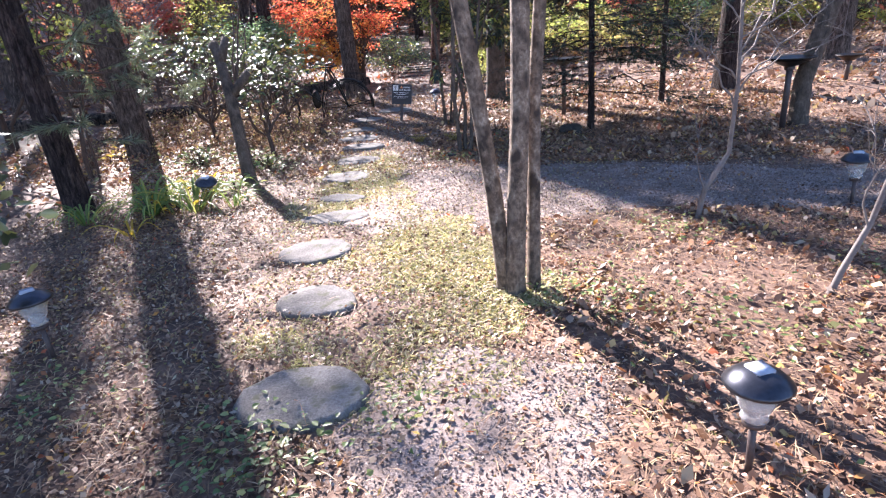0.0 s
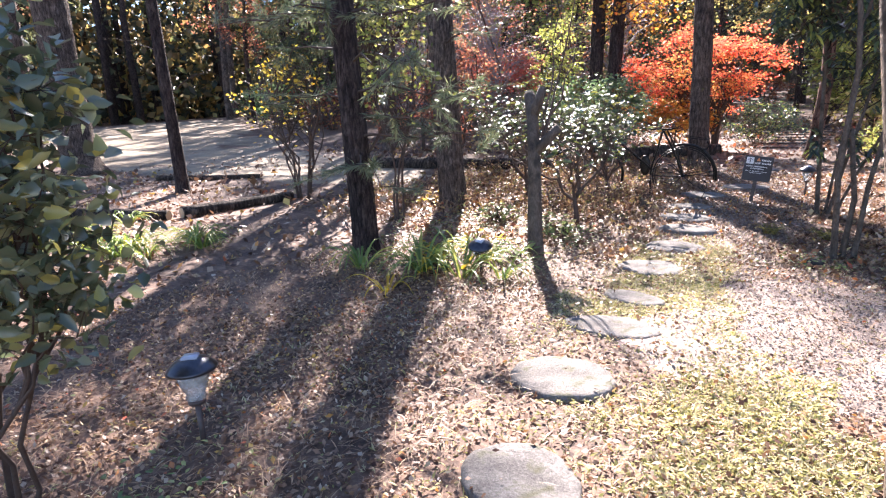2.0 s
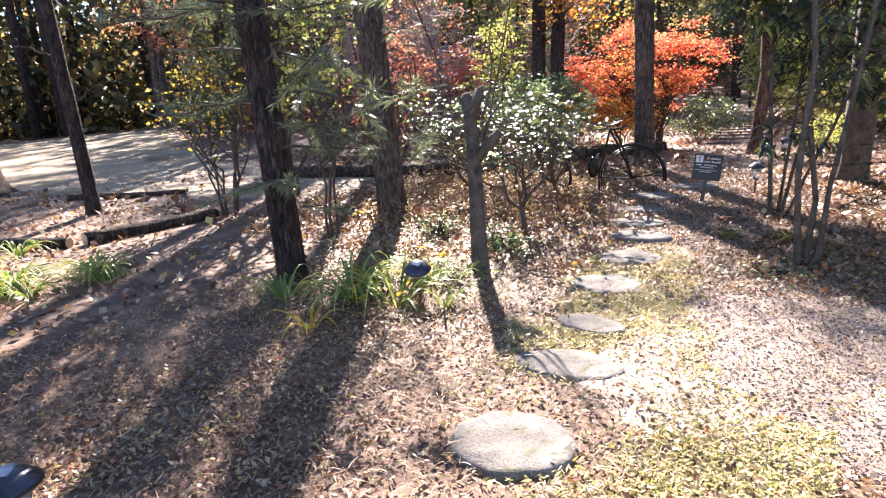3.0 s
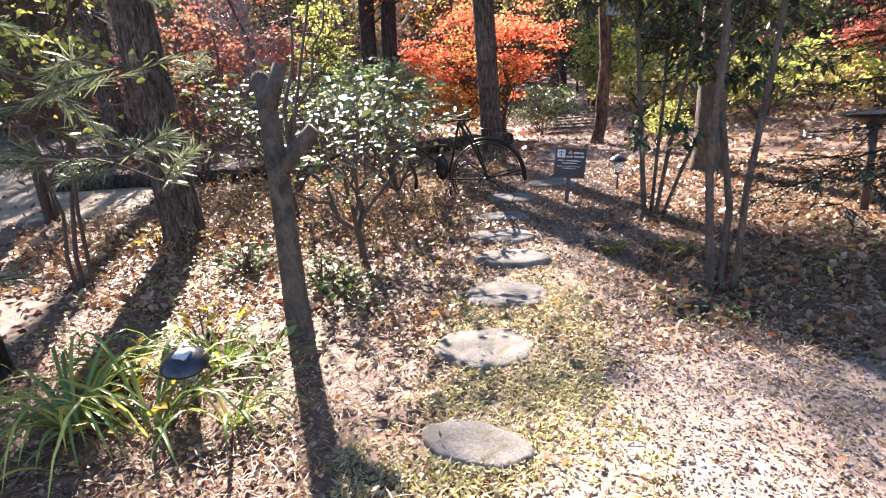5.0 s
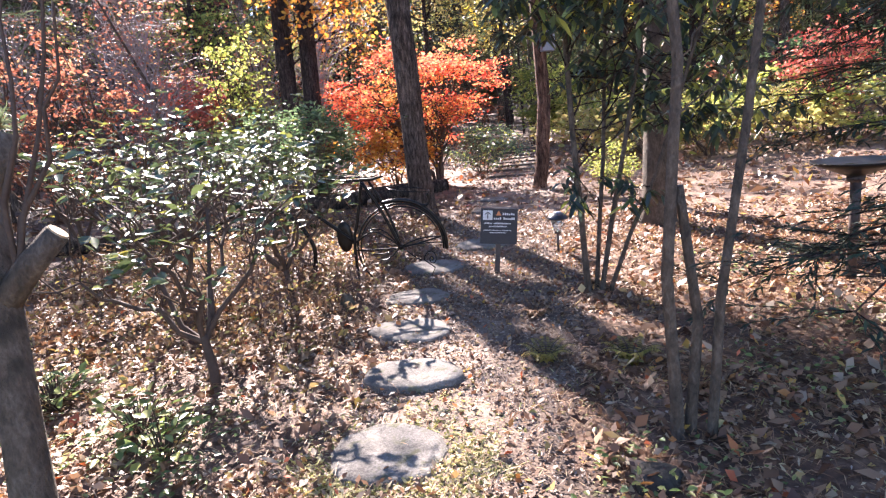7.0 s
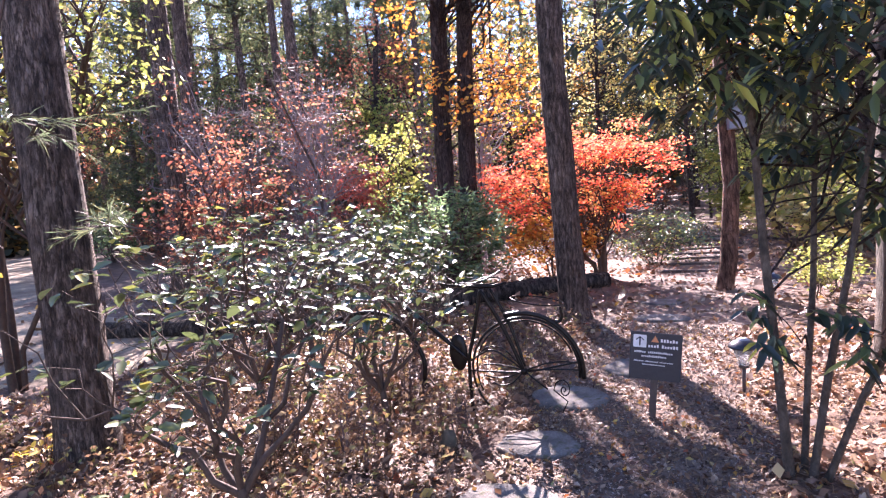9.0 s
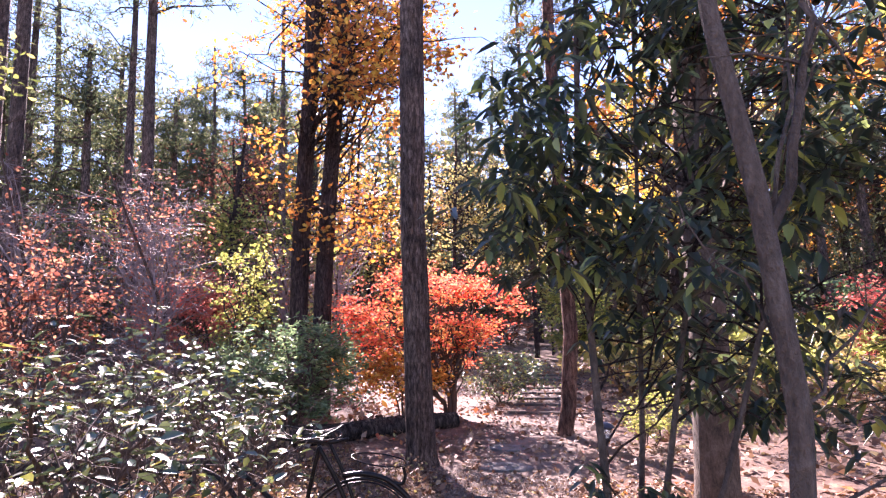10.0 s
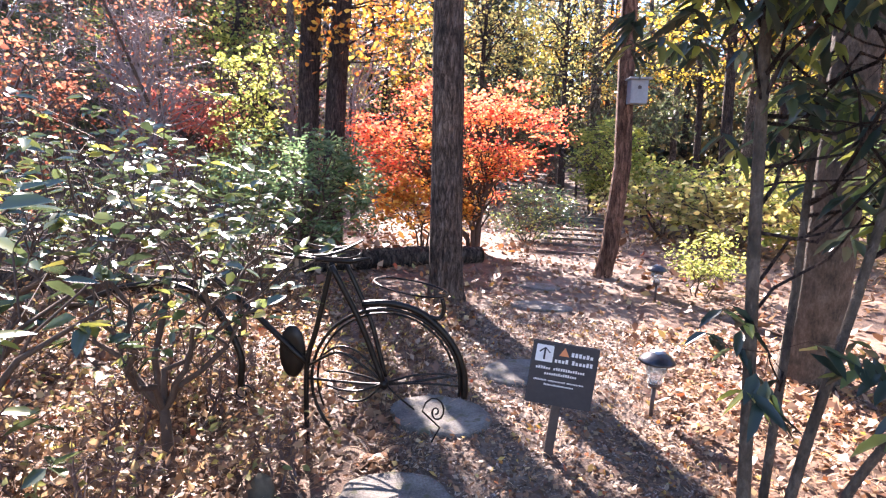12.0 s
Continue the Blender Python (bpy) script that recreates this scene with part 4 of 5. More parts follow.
grey_tree = tall_trunk("grey_tree", "stout pale grey tree trunk at the trail side", 0.5, 11.15, [V(-0.02, 0, -0.1), V(0, 0, 0.5), V(0.03, 0, 2), V(0.08, 0, 6), V(0.1, 0.1, 11)], 0.17, 0.12, M_GREY, [(3, 120, 1.3, 0.4), (4, 20, 1.5, 0.4), (4.6, 220, 1.4, 0.4)], 0.35)


def hang_crown(t, pts, centre, radii, n, per, leaf, mat, seed):
    """Leaves on thin limbs high on a trunk."""
    rng = np.random.default_rng(seed)
    acc = Acc()
    data = crown(rng, [pts], clump_points(rng, centre, radii, n, 0.2), 0.35, per, leaf, leaf * 0.7, acc, 0.02, twigs=5, up=0.2)
    part("branchwork", acc, M_GREY, t)
    leaves("foliage", rng, *data, mat, t)


hang_crown(grey_tree, [V(0, 0, 0), V(0.03, 0, 2), V(0.08, 0, 6)], (0.6, 0.2, 4.3), (1.9, 1.5, 1.6), 60, 40, 0.085, L_ORANGEMIX, 171)


def cut_tree():
    t = woody("cut_tree", "small sawn-off dead tree with a forked top", "tree stump", -1.93, 5.9)
    pts = [V(0.03, -0.03, -0.1), V(0, 0, 0.1), V(-0.07, 0.1, 0.62), V(-0.12, 0.17, 0.95), V(-0.22, 0.3, 1.3), V(-0.3, 0.38, 1.44)]
    part("trunk", rough_trunk(rt, pts, 0.076, 0.054, 14, 0.12, 0.06), M_GREY, t)
    a = Acc()
    stub(a, (-0.11, 0.16, 0.9), (0.08, 0.28, 1.14), 0.05, 0.042)
    stub(a, (-0.2, 0.27, 1.24), (-0.14, 0.36, 1.5), 0.05, 0.04)
    part("sawn_limb", a, M_GREY, t)
    c = Acc().tube([V(0.075, 0.277, 1.135), V(0.084, 0.283, 1.146)], 0.036, 12)
    part("cut_face", c, M_CUT, t, "pale sawn face", False)
    part("cut_face", Acc().tube([V(-0.303, 0.384, 1.438), V(-0.312, 0.392, 1.453)], 0.05, 12), M_CUT, t, "pale sawn face", False)
    s = Acc()
    for e in ((0.12, 0.5, 2.3), (-0.02, 0.42, 2.1), (0.22, 0.35, 1.9)):
        p = bent(rt, (-0.05, 0.2, 1.0), e, 0.02, 0.03, 5)
        s.tube(p, taper(0.012, 0.004, 6), 5, False)
    part("sprout_growth", s, M_TWIG, t, "thin upright sprouts")


cut_tree()


def stems_tree(name, label, x, y, stems, mat, sides=14, flare=0.2, twig_mat=None, twigs=()):
    t = woody(name, label, "tree", x, y)
    for pts, r0, r1 in stems:
        part("stem", rough_trunk(rt, [V(*p) for p in pts], r0, r1, sides, flare, 0.06), mat, t)
    if twigs:
        acc = Acc()
        for a, b, r in twigs:
            p = bent(rt, a, b, 0.06, 0.025, 8)
            acc.tube(p, taper(r, r * 0.3, 9), 6, False)
            ln = (V(*b) - V(*a)).length
            for q in p[3:]:
                for _ in range(2):
                    e = q + V(*(rt.normal(size=3) * 0.22 * ln)) + V(0, 0, 0.12 * ln)
                    acc.tube([q, (q + e) / 2 + V(0, 0, 0.015), e], [r * 0.35, r * 0.25, r * 0.1], 4, False)
        part("branchwork", acc, twig_mat or M_PALETWIG, t)
    return t


stems_tree("three_stemmed_tree", "three smooth mottled stems rising from one root", 1.0, 3.05, [
    ([(-0.06, 0.05, -0.1), (-0.06, 0.05, 0.1), (-0.1, 0.06, 0.55), (-0.17, 0.08, 1.1), (-0.26, 0.1, 1.75), (-0.4, 0.12, 4.2)], 0.045, 0.036),
    ([(0.0, 0.0, -0.1), (0.0, 0.0, 0.1), (0.02, 0.03, 0.5), (0.05, 0.06, 1.0), (0.07, 0.08, 1.75), (0.1, 0.1, 4.2)], 0.052, 0.04),
    ([(0.1, 0.05, -0.1), (0.1, 0.06, 0.1), (0.11, 0.12, 0.5), (0.12, 0.2, 1.0), (0.18, 0.26, 1.75), (0.3, 0.35, 4.0)], 0.037, 0.03)], M_SMOOTH)
stems_tree("three_stemmed_tree", "slender grey three-stemmed tree with bare side branches", 0.26, 6.95, [
    ([(0, 0, -0.1), (0, 0, 0.15), (-0.03, 0, 0.7), (0.0, 0.0, 1.2), (0.02, 0, 1.5), (-0.01, 0, 1.9), (-0.06, 0.0, 2.25), (-0.2, 0.05, 4.5)], 0.026, 0.009),
    ([(0.05, 0.04, -0.1), (0.06, 0.04, 0.1), (0.09, 0.06, 0.5), (0.02, 0.03, 1.05)], 0.024, 0.018),
    ([(0.13, 0.02, -0.1), (0.14, 0.02, 0.1), (0.17, 0.04, 0.6), (0.27, 0.1, 1.3), (0.35, 0.15, 2.0), (0.5, 0.2, 3.2)], 0.02, 0.012)], M_GREY, 12, 0.2, M_GREY,
    [((0.0, 0, 1.82), (0.14, -0.02, 2.35), 0.011), ((0.12, 0, 2.25), (0.25, 0.1, 3.0), 0.008), ((0.01, 0, 1.5), (0.26, 0.05, 1.8), 0.004), ((0.0, 0, 1.3), (0.3, 0.0, 1.5), 0.004), ((0.0, 0, 1.75), (0.16, 0.1, 2.5), 0.005), ((0.0, 0, 1.6), (-0.2, 0.1, 2.0), 0.003)])
stems_tree("bare_sapling", "thin pale bare sapling bending over the leaves", 2.27, 4.29, [([(0, 0, -0.05), (0.04, 0.02, 0.2), (0.2, 0.08, 0.45), (0.22, 0.1, 0.9), (0.2, 0.12, 1.5)], 0.02, 0.011)], M_PALETWIG, 8, 0.1, M_PALETWIG,
           [((0.21, 0.1, 0.75), (-0.1, 0.3, 1.3), 0.008), ((0.22, 0.1, 0.85), (0.7, 0.1, 1.35), 0.008), ((0.21, 0.1, 1.0), (0.55, 0.3, 1.5), 0.008), ((0.2, 0.1, 0.95), (-0.2, 0.0, 1.25), 0.007), ((0.02, 0.0, 0.12), (-0.05, 0.05, 0.7), 0.006), ((0.2, 0.1, 1.2), (0.9, 0.2, 1.45), 0.007), ((0.2, 0.1, 1.1), (0.7, 0.4, 1.75), 0.007), ((0.2, 0.1, 1.3), (-0.25, 0.2, 1.8), 0.006), ((0.21, 0.1, 0.9), (0.95, 0.0, 1.2), 0.006), ((0.2, 0.1, 1.4), (0.6, 0.1, 2.0), 0.006)])
stems_tree("bare_sapling", "curved grey sapling leaning across the leaf litter", 2.58, 3.03, [([(0, 0, -0.05), (0.06, 0.02, 0.12), (0.17, 0.06, 0.35), (0.24, 0.08, 0.65), (0.4, 0.12, 1.3)], 0.017, 0.01)], M_PALETWIG, 8, 0.1, M_PALETWIG,
           [((0.16, 0.05, 0.33), (0.12, 0.1, 0.95), 0.006), ((0.23, 0.08, 0.6), (0.1, 0.1, 1.1), 0.006), ((0.25, 0.1, 0.7), (0.6, 0.2, 1.2), 0.007)])


def shrub(name, label, category, x, y, stem_tops, centre, radii, n, size, per, leaf_len, leaf_wid, mat, twig=None, stem_r=0.018, seed=1, group="", leaf_label="", inner=None, **kw):
    """Several stems from one foot, clumps of leaves held by limbs."""
    rng = np.random.default_rng(seed)
    t = woody(name, label, category, x, y, group)
    stems = []
    for k in range(stem_tops):
        a = 6.283 * k / stem_tops + rng.random()
        top = np.asarray(centre) + np.array([math.cos(a) * radii[0] * 0.55, math.sin(a) * radii[1] * 0.55, radii[2] * (0.2 + 0.6 * rng.random())])
        foot = (math.cos(a) * 0.03 * stem_tops ** 0.5, math.sin(a) * 0.03 * stem_tops ** 0.5, -0.05)
        p = bent(rng, foot, top, 0.0, 0.035, 7)
        p[1].x, p[1].y = foot[0] * 1.4, foot[1] * 1.4
        part("stem", Acc().tube(p, taper(stem_r * (0.7 + 0.6 * rng.random()), stem_r * 0.3, 8), 7, False), twig or M_TWIG, t)
        stems.append(p)
    limbs = Acc()
    pts = clump_points(rng, centre, radii, n)
    data = crown(rng, stems, pts, size, per, leaf_len, leaf_wid, limbs, stem_r * 0.5, **kw)
    part("branchwork", limbs, twig or M_TWIG, t)
    if inner:
        q = np.linalg.norm((data[0] - np.asarray(centre)) / np.asarray(radii), axis=1) + rng.normal(size=len(data[0])) * 0.12 + 0.35 * (data[0][:, 2] - centre[2]) / radii[2]
        leaves("foliage", rng, *[d[q < 0.6] for d in data], inner, t, "paler orange and yellow leaves of the inner crown")
        data = [d[q >= 0.6] for d in data]
    leaves("foliage", rng, *data, mat, t, leaf_label)
    return t


# the dark large-leaved tree by the trail
def magnolia():
    rng = np.random.default_rng(3)
    t = woody("magnolia_tree", "dark evergreen with long drooping leathery leaves and thin stems", "tree", -0.17, 8.95)
    stems, tops = [], [((0, 0, 0), (-0.06, 0.0, 1.2), (-0.1, 0.05, 2.4), (0.0, 0.1, 4.6), 0.034), ((0.08, 0.03, 0), (0.28, 0.1, 1.0), (0.5, 0.2, 2.2), (0.7, 0.3, 4.2), 0.026),
                       ((0.05, 0.08, 0), (0.14, 0.3, 1.0), (0.2, 0.5, 2.2), (0.3, 0.7, 4.4), 0.024), ((0.12, 0.0, 0), (0.5, -0.1, 0.9), (0.8, -0.1, 1.9), (1.0, 0.0, 3.2), 0.022)]
    for a, b, c, d, r in tops:
        pts = [V(a[0], a[1], -0.1), V(*b) * 0.5 + V(*a) * 0.5, V(*b), V(*c), V(*d)]
        stems.append(pts)
        part("stem", rough_trunk(rng, pts, r * 0.72, r * 0.4, 9, 0.25, 0.05), M_GREY, t)
    limbs = Acc()
    pts = np.concatenate([clump_points(rng, (0.32, 0.2, 2.6), (1.0, 0.85, 1.2), 66), clump_points(rng, (0.8, 0.35, 1.45), (0.6, 0.45, 0.45), 15), clump_points(rng, (1.15, 0.1, 2.7), (0.75, 0.75, 1.0), 20),
                          clump_points(rng, (-0.45, -0.35, 2.25), (0.45, 0.3, 0.55), 10), clump_points(rng, (0.1, -0.45, 2.25), (0.6, 0.3, 0.6), 7), clump_points(rng, (0.45, 0.2, 3.9), (1.15, 1.0, 0.8), 26), np.array([(0.0, -0.1, 0.84), (0.36, -0.25, 0.8)])])
    data = crown(rng, stems, pts, 0.27, 24, 0.13, 0.037, limbs, 0.007, twigs=5, whorl=True, hang=0.75, low=0.72)
    part("branchwork", limbs, M_CEDAR, t)
    leaves("foliage", rng, *data, L_MAG, t, "dark glossy hanging leaves")


magnolia()

# red maple, and the red shrubs behind
shrub("red_maple", "small maple in full scarlet and orange leaf", "maple tree", -3.2, 15.3, 6, (-0.4, 0, 1.7), (1.75, 1.2, 1.05), 100, 0.44, 104, 0.055, 0.04, L_RED, M_TWIG, 0.035, 21, inner=L_REDINNER, flat=0.32, up=0.75, low=0.3, twigs=8, jitter=0.2)
shrub("orange_maple", "low orange-leaved maple shrub under the pine", "shrub", -3.9, 14.9, 4, (-0.2, 0, 0.7), (1.0, 0.6, 0.5), 34, 0.28, 70, 0.07, 0.05, L_ORANGEMIX, M_TWIG, 0.02, 22, flat=0.5, up=0.7)
shrub("red_shrub", "pinkish red leafy shrub deep in the wood", "shrub", -9.4, 16.0, 5, (0, 0, 1.75), (1.15, 0.9, 0.95), 50, 0.32, 80, 0.08, 0.055, L_PINK, M_TWIG, 0.03, 23, flat=0.5, up=0.6)
shrub("rusty_tree", "small rust-leaved tree beyond the bed", "tree", -6.75, 10.5, 4, (0, 0, 1.7), (0.95, 0.8, 1.05), 40, 0.3, 52, 0.06, 0.042, L_RUST, M_TWIG, 0.028, 24, flat=0.5, up=0.4)

# glossy shrubs beside the trail
def open_shrub(x, y, label, seed, limbs, height, reach, shoots=7, turn=0.0, trunk=0.3, r=0.034, lean=(0.0, 0.0)):
    """A short dark trunk forking into crooked spreading limbs, upright shoots, tiers of level shining leaves."""
    rng = np.random.default_rng(seed)
    t = woody("viburnum_shrub", label, "shrub", x, y)
    fork = V(-0.03, 0.02, trunk)
    part("trunk", rough_trunk(rng, [V(0.02, -0.02, -0.1), V(0.01, 0, trunk * 0.4), fork], r, r * 0.75, 9, 0.3), M_TWIG, t)
    twigs = Acc()
    P, D, N, LL, WW = [], [], [], [], []
    for k in range(limbs):
        a = turn + 6.283 * k / limbs + rng.normal() * 0.25
        out = reach * (0.55 + 0.55 * rng.random())
        end = fork + V(math.cos(a) * out + lean[0], math.sin(a) * out + lean[1], height * (0.35 + 0.45 * rng.random()) - trunk * 0.4)
        path = bent(rng, fork - V(0, 0, 0.04), end, 0.1, 0.035, 8)
        part("limb", Acc().tube(path, taper(r * 0.6, r * 0.16, 9), 6, False), M_TWIG, t)
        for _ in range(shoots):
            q = path[rng.integers(2, 9)]
            up = 0.25 + 0.5 * rng.random()
            tilt = rng.normal(size=2) * 0.22 + np.array([math.cos(a), math.sin(a)]) * 0.12
            tip = V(q.x + tilt[0], q.y + tilt[1], min(q.z + up, height * (0.85 + 0.25 * rng.random())))
            line = bent(rng, q, tip, 0.02, 0.05, 5)
            twigs.tube(line, taper(r * 0.16, r * 0.05, 6), 4, False)
            for p in line[1:]:
                if rng.random() < 0.36:
                    continue
                b = rng.random() * 6.283
                ln = 0.07 + 0.2 * rng.random()
                e = p + V(math.cos(b) * ln, math.sin(b) * ln, ln * (0.25 + 0.25 * rng.normal()))
                twigs.tube([p, e], [r * 0.07, r * 0.035], 3, False)
                m = rng.integers(2, 5)
                c = rng.random(m) * 6.283
                P.append(np.array(e)[None] + rng.normal(size=(m, 3)) * 0.012)
                D.append(np.stack([np.cos(c), np.sin(c), 0.02 + rng.normal(size=m) * 0.32], 1))
                N.append(np.tile([0, 0, 1.0], (m, 1)) + rng.normal(size=(m, 3)) * 0.32)
                LL.append(0.055 + 0.05 * rng.random(m))
                WW.append(0.03 + 0.024 * rng.random(m))
    part("branchwork", twigs, M_TWIG, t)
    leaves("foliage", rng, *[np.concatenate(d) for d in (P, D, N, LL, WW)], L_OPENSHRUB, t, "level glossy leaves, some yellowing", droop=0.1)


open_shrub(-2.24, 7.24, "tall open shrub forking low, with pale shining leaves", 31, 7, 1.5, 0.85, 6, 0.4, 0.3, 0.03, (-0.3, 0.2))
open_shrub(-2.5, 8.58, "wide open shrub with glossy sunlit leaves beside the bicycle", 32, 7, 1.6, 0.75, 7, 1.1, 0.36, 0.027, (-0.1, 0.15))
open_shrub(-3.75, 8.55, "tall loose shrub with shining and yellow-green leaves", 33, 7, 1.85, 1.05, 8, 0.2)
open_shrub(-4.6, 9.9, "glossy-leaved shrub deep in the planted bed", 36, 7, 1.6, 1.1, 8, 0.7)
open_shrub(-3.6, 10.4, "low glossy-leaved shrub in front of the fallen log", 37, 6, 1.15, 0.9, 8, 0.9)
shrub("laurel_shrub", "dense green laurel in front of the twin trunks", "shrub", -4.95, 13.2, 7, (0, 0, 0.95), (1.0, 0.8, 0.72), 80, 0.26, 80, 0.085, 0.034, L_LAUREL, M_TWIG, 0.02, 34, flat=0.7, up=0.6)
shrub("near_shrub", "leafy evergreen shrub with a few yellowing leaves", "shrub", -1.44, 1.7, 6, (0.2, 0.12, 1.12), (0.4, 0.24, 0.56), 74, 0.17, 32, 0.062, 0.036, L_SHRUB, M_TWIG, 0.013, 35, flat=0.7, up=0.4, hang=0.4)
for k, (x, y, s) in enumerate([(-3.05, 8.15, 0.6), (-2.75, 9.25, 0.7), (-3.4, 9.4, 0.8), (-2.1, 8.8, 0.45), (-2.45, 8.25, 0.55), (-2.95, 8.75, 0.6)]):
    shrub("bare_shrub", "low twiggy shrub of thin purplish stems, nearly leafless", "shrub", x, y, 9, (0, 0, 0.42 * s), (0.42 * s, 0.38 * s, 0.32 * s), 26, 0.15, 9, 0.042, 0.026, L_DRY, M_PURPLE, 0.008, 300 + k, "bare shrubs of the bed", twigs=9, up=0.3)
shrub("spreading_shrub", "bare-stemmed shrub with a few orange-yellow leaves", "shrub", -6.5, 6.6, 9, (0, 0, 1.55), (1.05, 0.9, 0.75), 40, 0.25, 10, 0.06, 0.045, L_YELLOW, M_TWIG, 0.02, 36)
shrub("young_tree", "thin sapling with sparse yellow-green leaves between the trunks", "tree", -4.1, 6.25, 3, (0, 0.05, 1.85), (0.6, 0.55, 0.75), 30, 0.26, 18, 0.07, 0.048, L_YELGREEN, M_TWIG, 0.016, 42, flat=0.5, up=0.5)
shrub("young_tree", "slim sapling with yellow-green leaves", "tree", -6.7, 14.3, 3, (0, 0, 2.2), (0.6, 0.6, 1.2), 36, 0.28, 36, 0.075, 0.05, L_YELGREEN, M_TWIG, 0.03, 37, flat=0.5)
shrub("low_shrub", "small pale green bush beside the far lamp", "shrub", -0.05, 13.6, 6, (0.1, 0, 0.4), (0.42, 0.4, 0.3), 22, 0.15, 50, 0.045, 0.026, L_YELGREEN, M_TWIG, 0.008, 38)
shrub("green_bush", "bright green bush at the head of the steps", "shrub", -2.1, 22.0, 6, (0.4, 0, 1.3), (0.95, 0.9, 1.1), 60, 0.32, 60, 0.1, 0.06, L_YELGREEN, M_TWIG, 0.025, 39)
shrub("low_shrub", "low dark evergreen bush under the red maple", "shrub", -2.6, 16.6, 6, (0.0, 0, 0.5), (1.0, 0.7, 0.4), 40, 0.22, 60, 0.07, 0.03, L_MAG, M_TWIG, 0.012, 40)


shrub("leafy_tree", "leafy yellow-green tree behind the cedar", "tree", -6.8, 8.0, 3, (0.7, -0.1, 3.7), (1.7, 1.4, 1.5), 84, 0.36, 44, 0.07, 0.035, L_YELGREEN, M_TWIG, 0.035, 41, flat=0.6, up=0.4, hang=0.3)

# hemlock on the right
def hemlock(x, y, height, seed, label, z0=0.5):
    rng = np.random.default_rng(seed)
    t = woody("hemlock_tree", label, "conifer", x, y)
    pts = [V(0, 0, -0.1), V(0, 0, 0.5), V(-0.02, 0.02, height * 0.5), V(0.03, 0, height)]
    part("trunk", rough_trunk(rng, pts, 0.045, 0.015, 10, 0.3), M_CEDAR, t)
    acc, P, D = Acc(), [], []
    for k in range(64):
        z = z0 + (height - z0) * (k / 64) ** 1.1
        a = rng.random() * 6.283
        ln = (1.35 * (1 - z / height) + 0.3) * (0.7 + 0.5 * rng.random())
        s = at_height(pts, z)
        e = s + V(math.cos(a) * ln, math.sin(a) * ln, -0.22 * ln + 0.05)
        path = bent(rng, s, e, 0.06, 0.02, 6)
        acc.tube(path, taper(0.011, 0.003, 7), 4, False)
        for q in path[1:]:
            for sgn in (-1, 1):
                for _ in range(2):
                    f = q + V(math.cos(a + sgn * 0.9) * ln * 0.3, math.sin(a + sgn * 0.9) * ln * 0.3, -0.04 + rng.normal() * 0.03)
                    f += V(*(rng.normal(size=3) * 0.05))
                    acc.tube([q, f], [0.003, 0.001], 3, False)
                    n = 18
                    P.append(np.array(q)[None] + (np.array(f) - np.array(q))[None] * rng.random((n, 1)))
                    D.append(np.tile(np.array(f - q), (n, 1)) * 1.5 + rng.normal(size=(n, 3)) * 0.28 * np.array([1, 1, 0.4]))
    part("branchwork", acc, M_CEDAR, t)
    P, D = np.concatenate(P), np.concatenate(D)
    leaves("foliage", rng, P, D, np.tile([0, 0, 1.0], (len(P), 1)) + rng.normal(size=P.shape) * 0.3, 0.045 + 0.04 * rng.random(len(P)), 0.012, L_NEEDLE, t, kite=True)


hemlock(1.88, 7.9, 4.8, 51, "young dark hemlock with drooping feathery branches", 0.45)
hemlock(3.1, 9.6, 5.5, 52, "dark hemlock standing in the leaf litter", 1.0)
hemlock(-5.4, 24.2, 9.0, 53, "tall dark hemlock shading the end of the trail", 0.3)
hemlock(-3.2, 27.0, 10.0, 54, "tall dark hemlock beyond the timber steps", 0.3)
hemlock(-5.8, 26.0, 10.0, 55, "tall dark hemlock deep in the wood", 0.3)


# ---- low plants ----
def strap_clump(x, y, n, length, label, seed, mat=None, width=0.018, name="lily_clump"):
    rng = np.random.default_rng(seed)
    t = woody(name, label, "plant", x, y)
    acc = Acc()
    for _ in range(n):
        a = rng.random() * 6.283
        ln = length * (0.6 + 0.6 * rng.random())
        up = 0.55 + 0.5 * rng.random()
        side = V(-math.sin(a), math.cos(a), 0)
        base = len(acc.v)
        for i in range(7):
            u = i / 6
            p = V(math.cos(a) * (0.04 + ln * u * 0.75), math.sin(a) * (0.04 + ln * u * 0.75), ln * up * (u - 0.9 * u * u) * 1.5)
            w = width * (0.5 + 0.5 * math.sin(min(1, u * 1.4 + 0.25) * math.pi * 0.5)) * (1 - u ** 3) + 0.0008
            acc.v += [p - side * w * 0.5 + V(0, 0, w * 0.3), p, p + side * w * 0.5 + V(0, 0, w * 0.3)]
        for i in range(6):
            for k in range(2):
                q = base + i * 3 + k
                acc.f.append((q, q + 1, q + 4, q + 3))
    part("foliage", acc, mat or L_GRASS, t)


strap_clump(-2.4, 4.85, 56, 0.62, "clump of arching green lily leaves at the pine's foot", 61)
strap_clump(-2.95, 4.65, 26, 0.5, "clump of strap-like leaves beside the cedar", 62)
strap_clump(-2.25, 4.3, 8, 0.4, "yellowing strap leaves drooping over the leaf litter", 63, L_YELLOW, 0.022)
strap_clump(-2.0, 4.9, 30, 0.8, "arching lily leaves hiding the foot of a lamp", 67)
strap_clump(-2.6, 5.3, 40, 0.4, "green strap leaves among yellow seedlings", 66)
strap_clump(-2.15, 5.5, 30, 0.4, "green and yellow lily leaves around a lamp", 64)
strap_clump(-1.7, 5.05, 14, 0.5, "long striped strap leaves lying over the edge", 65)
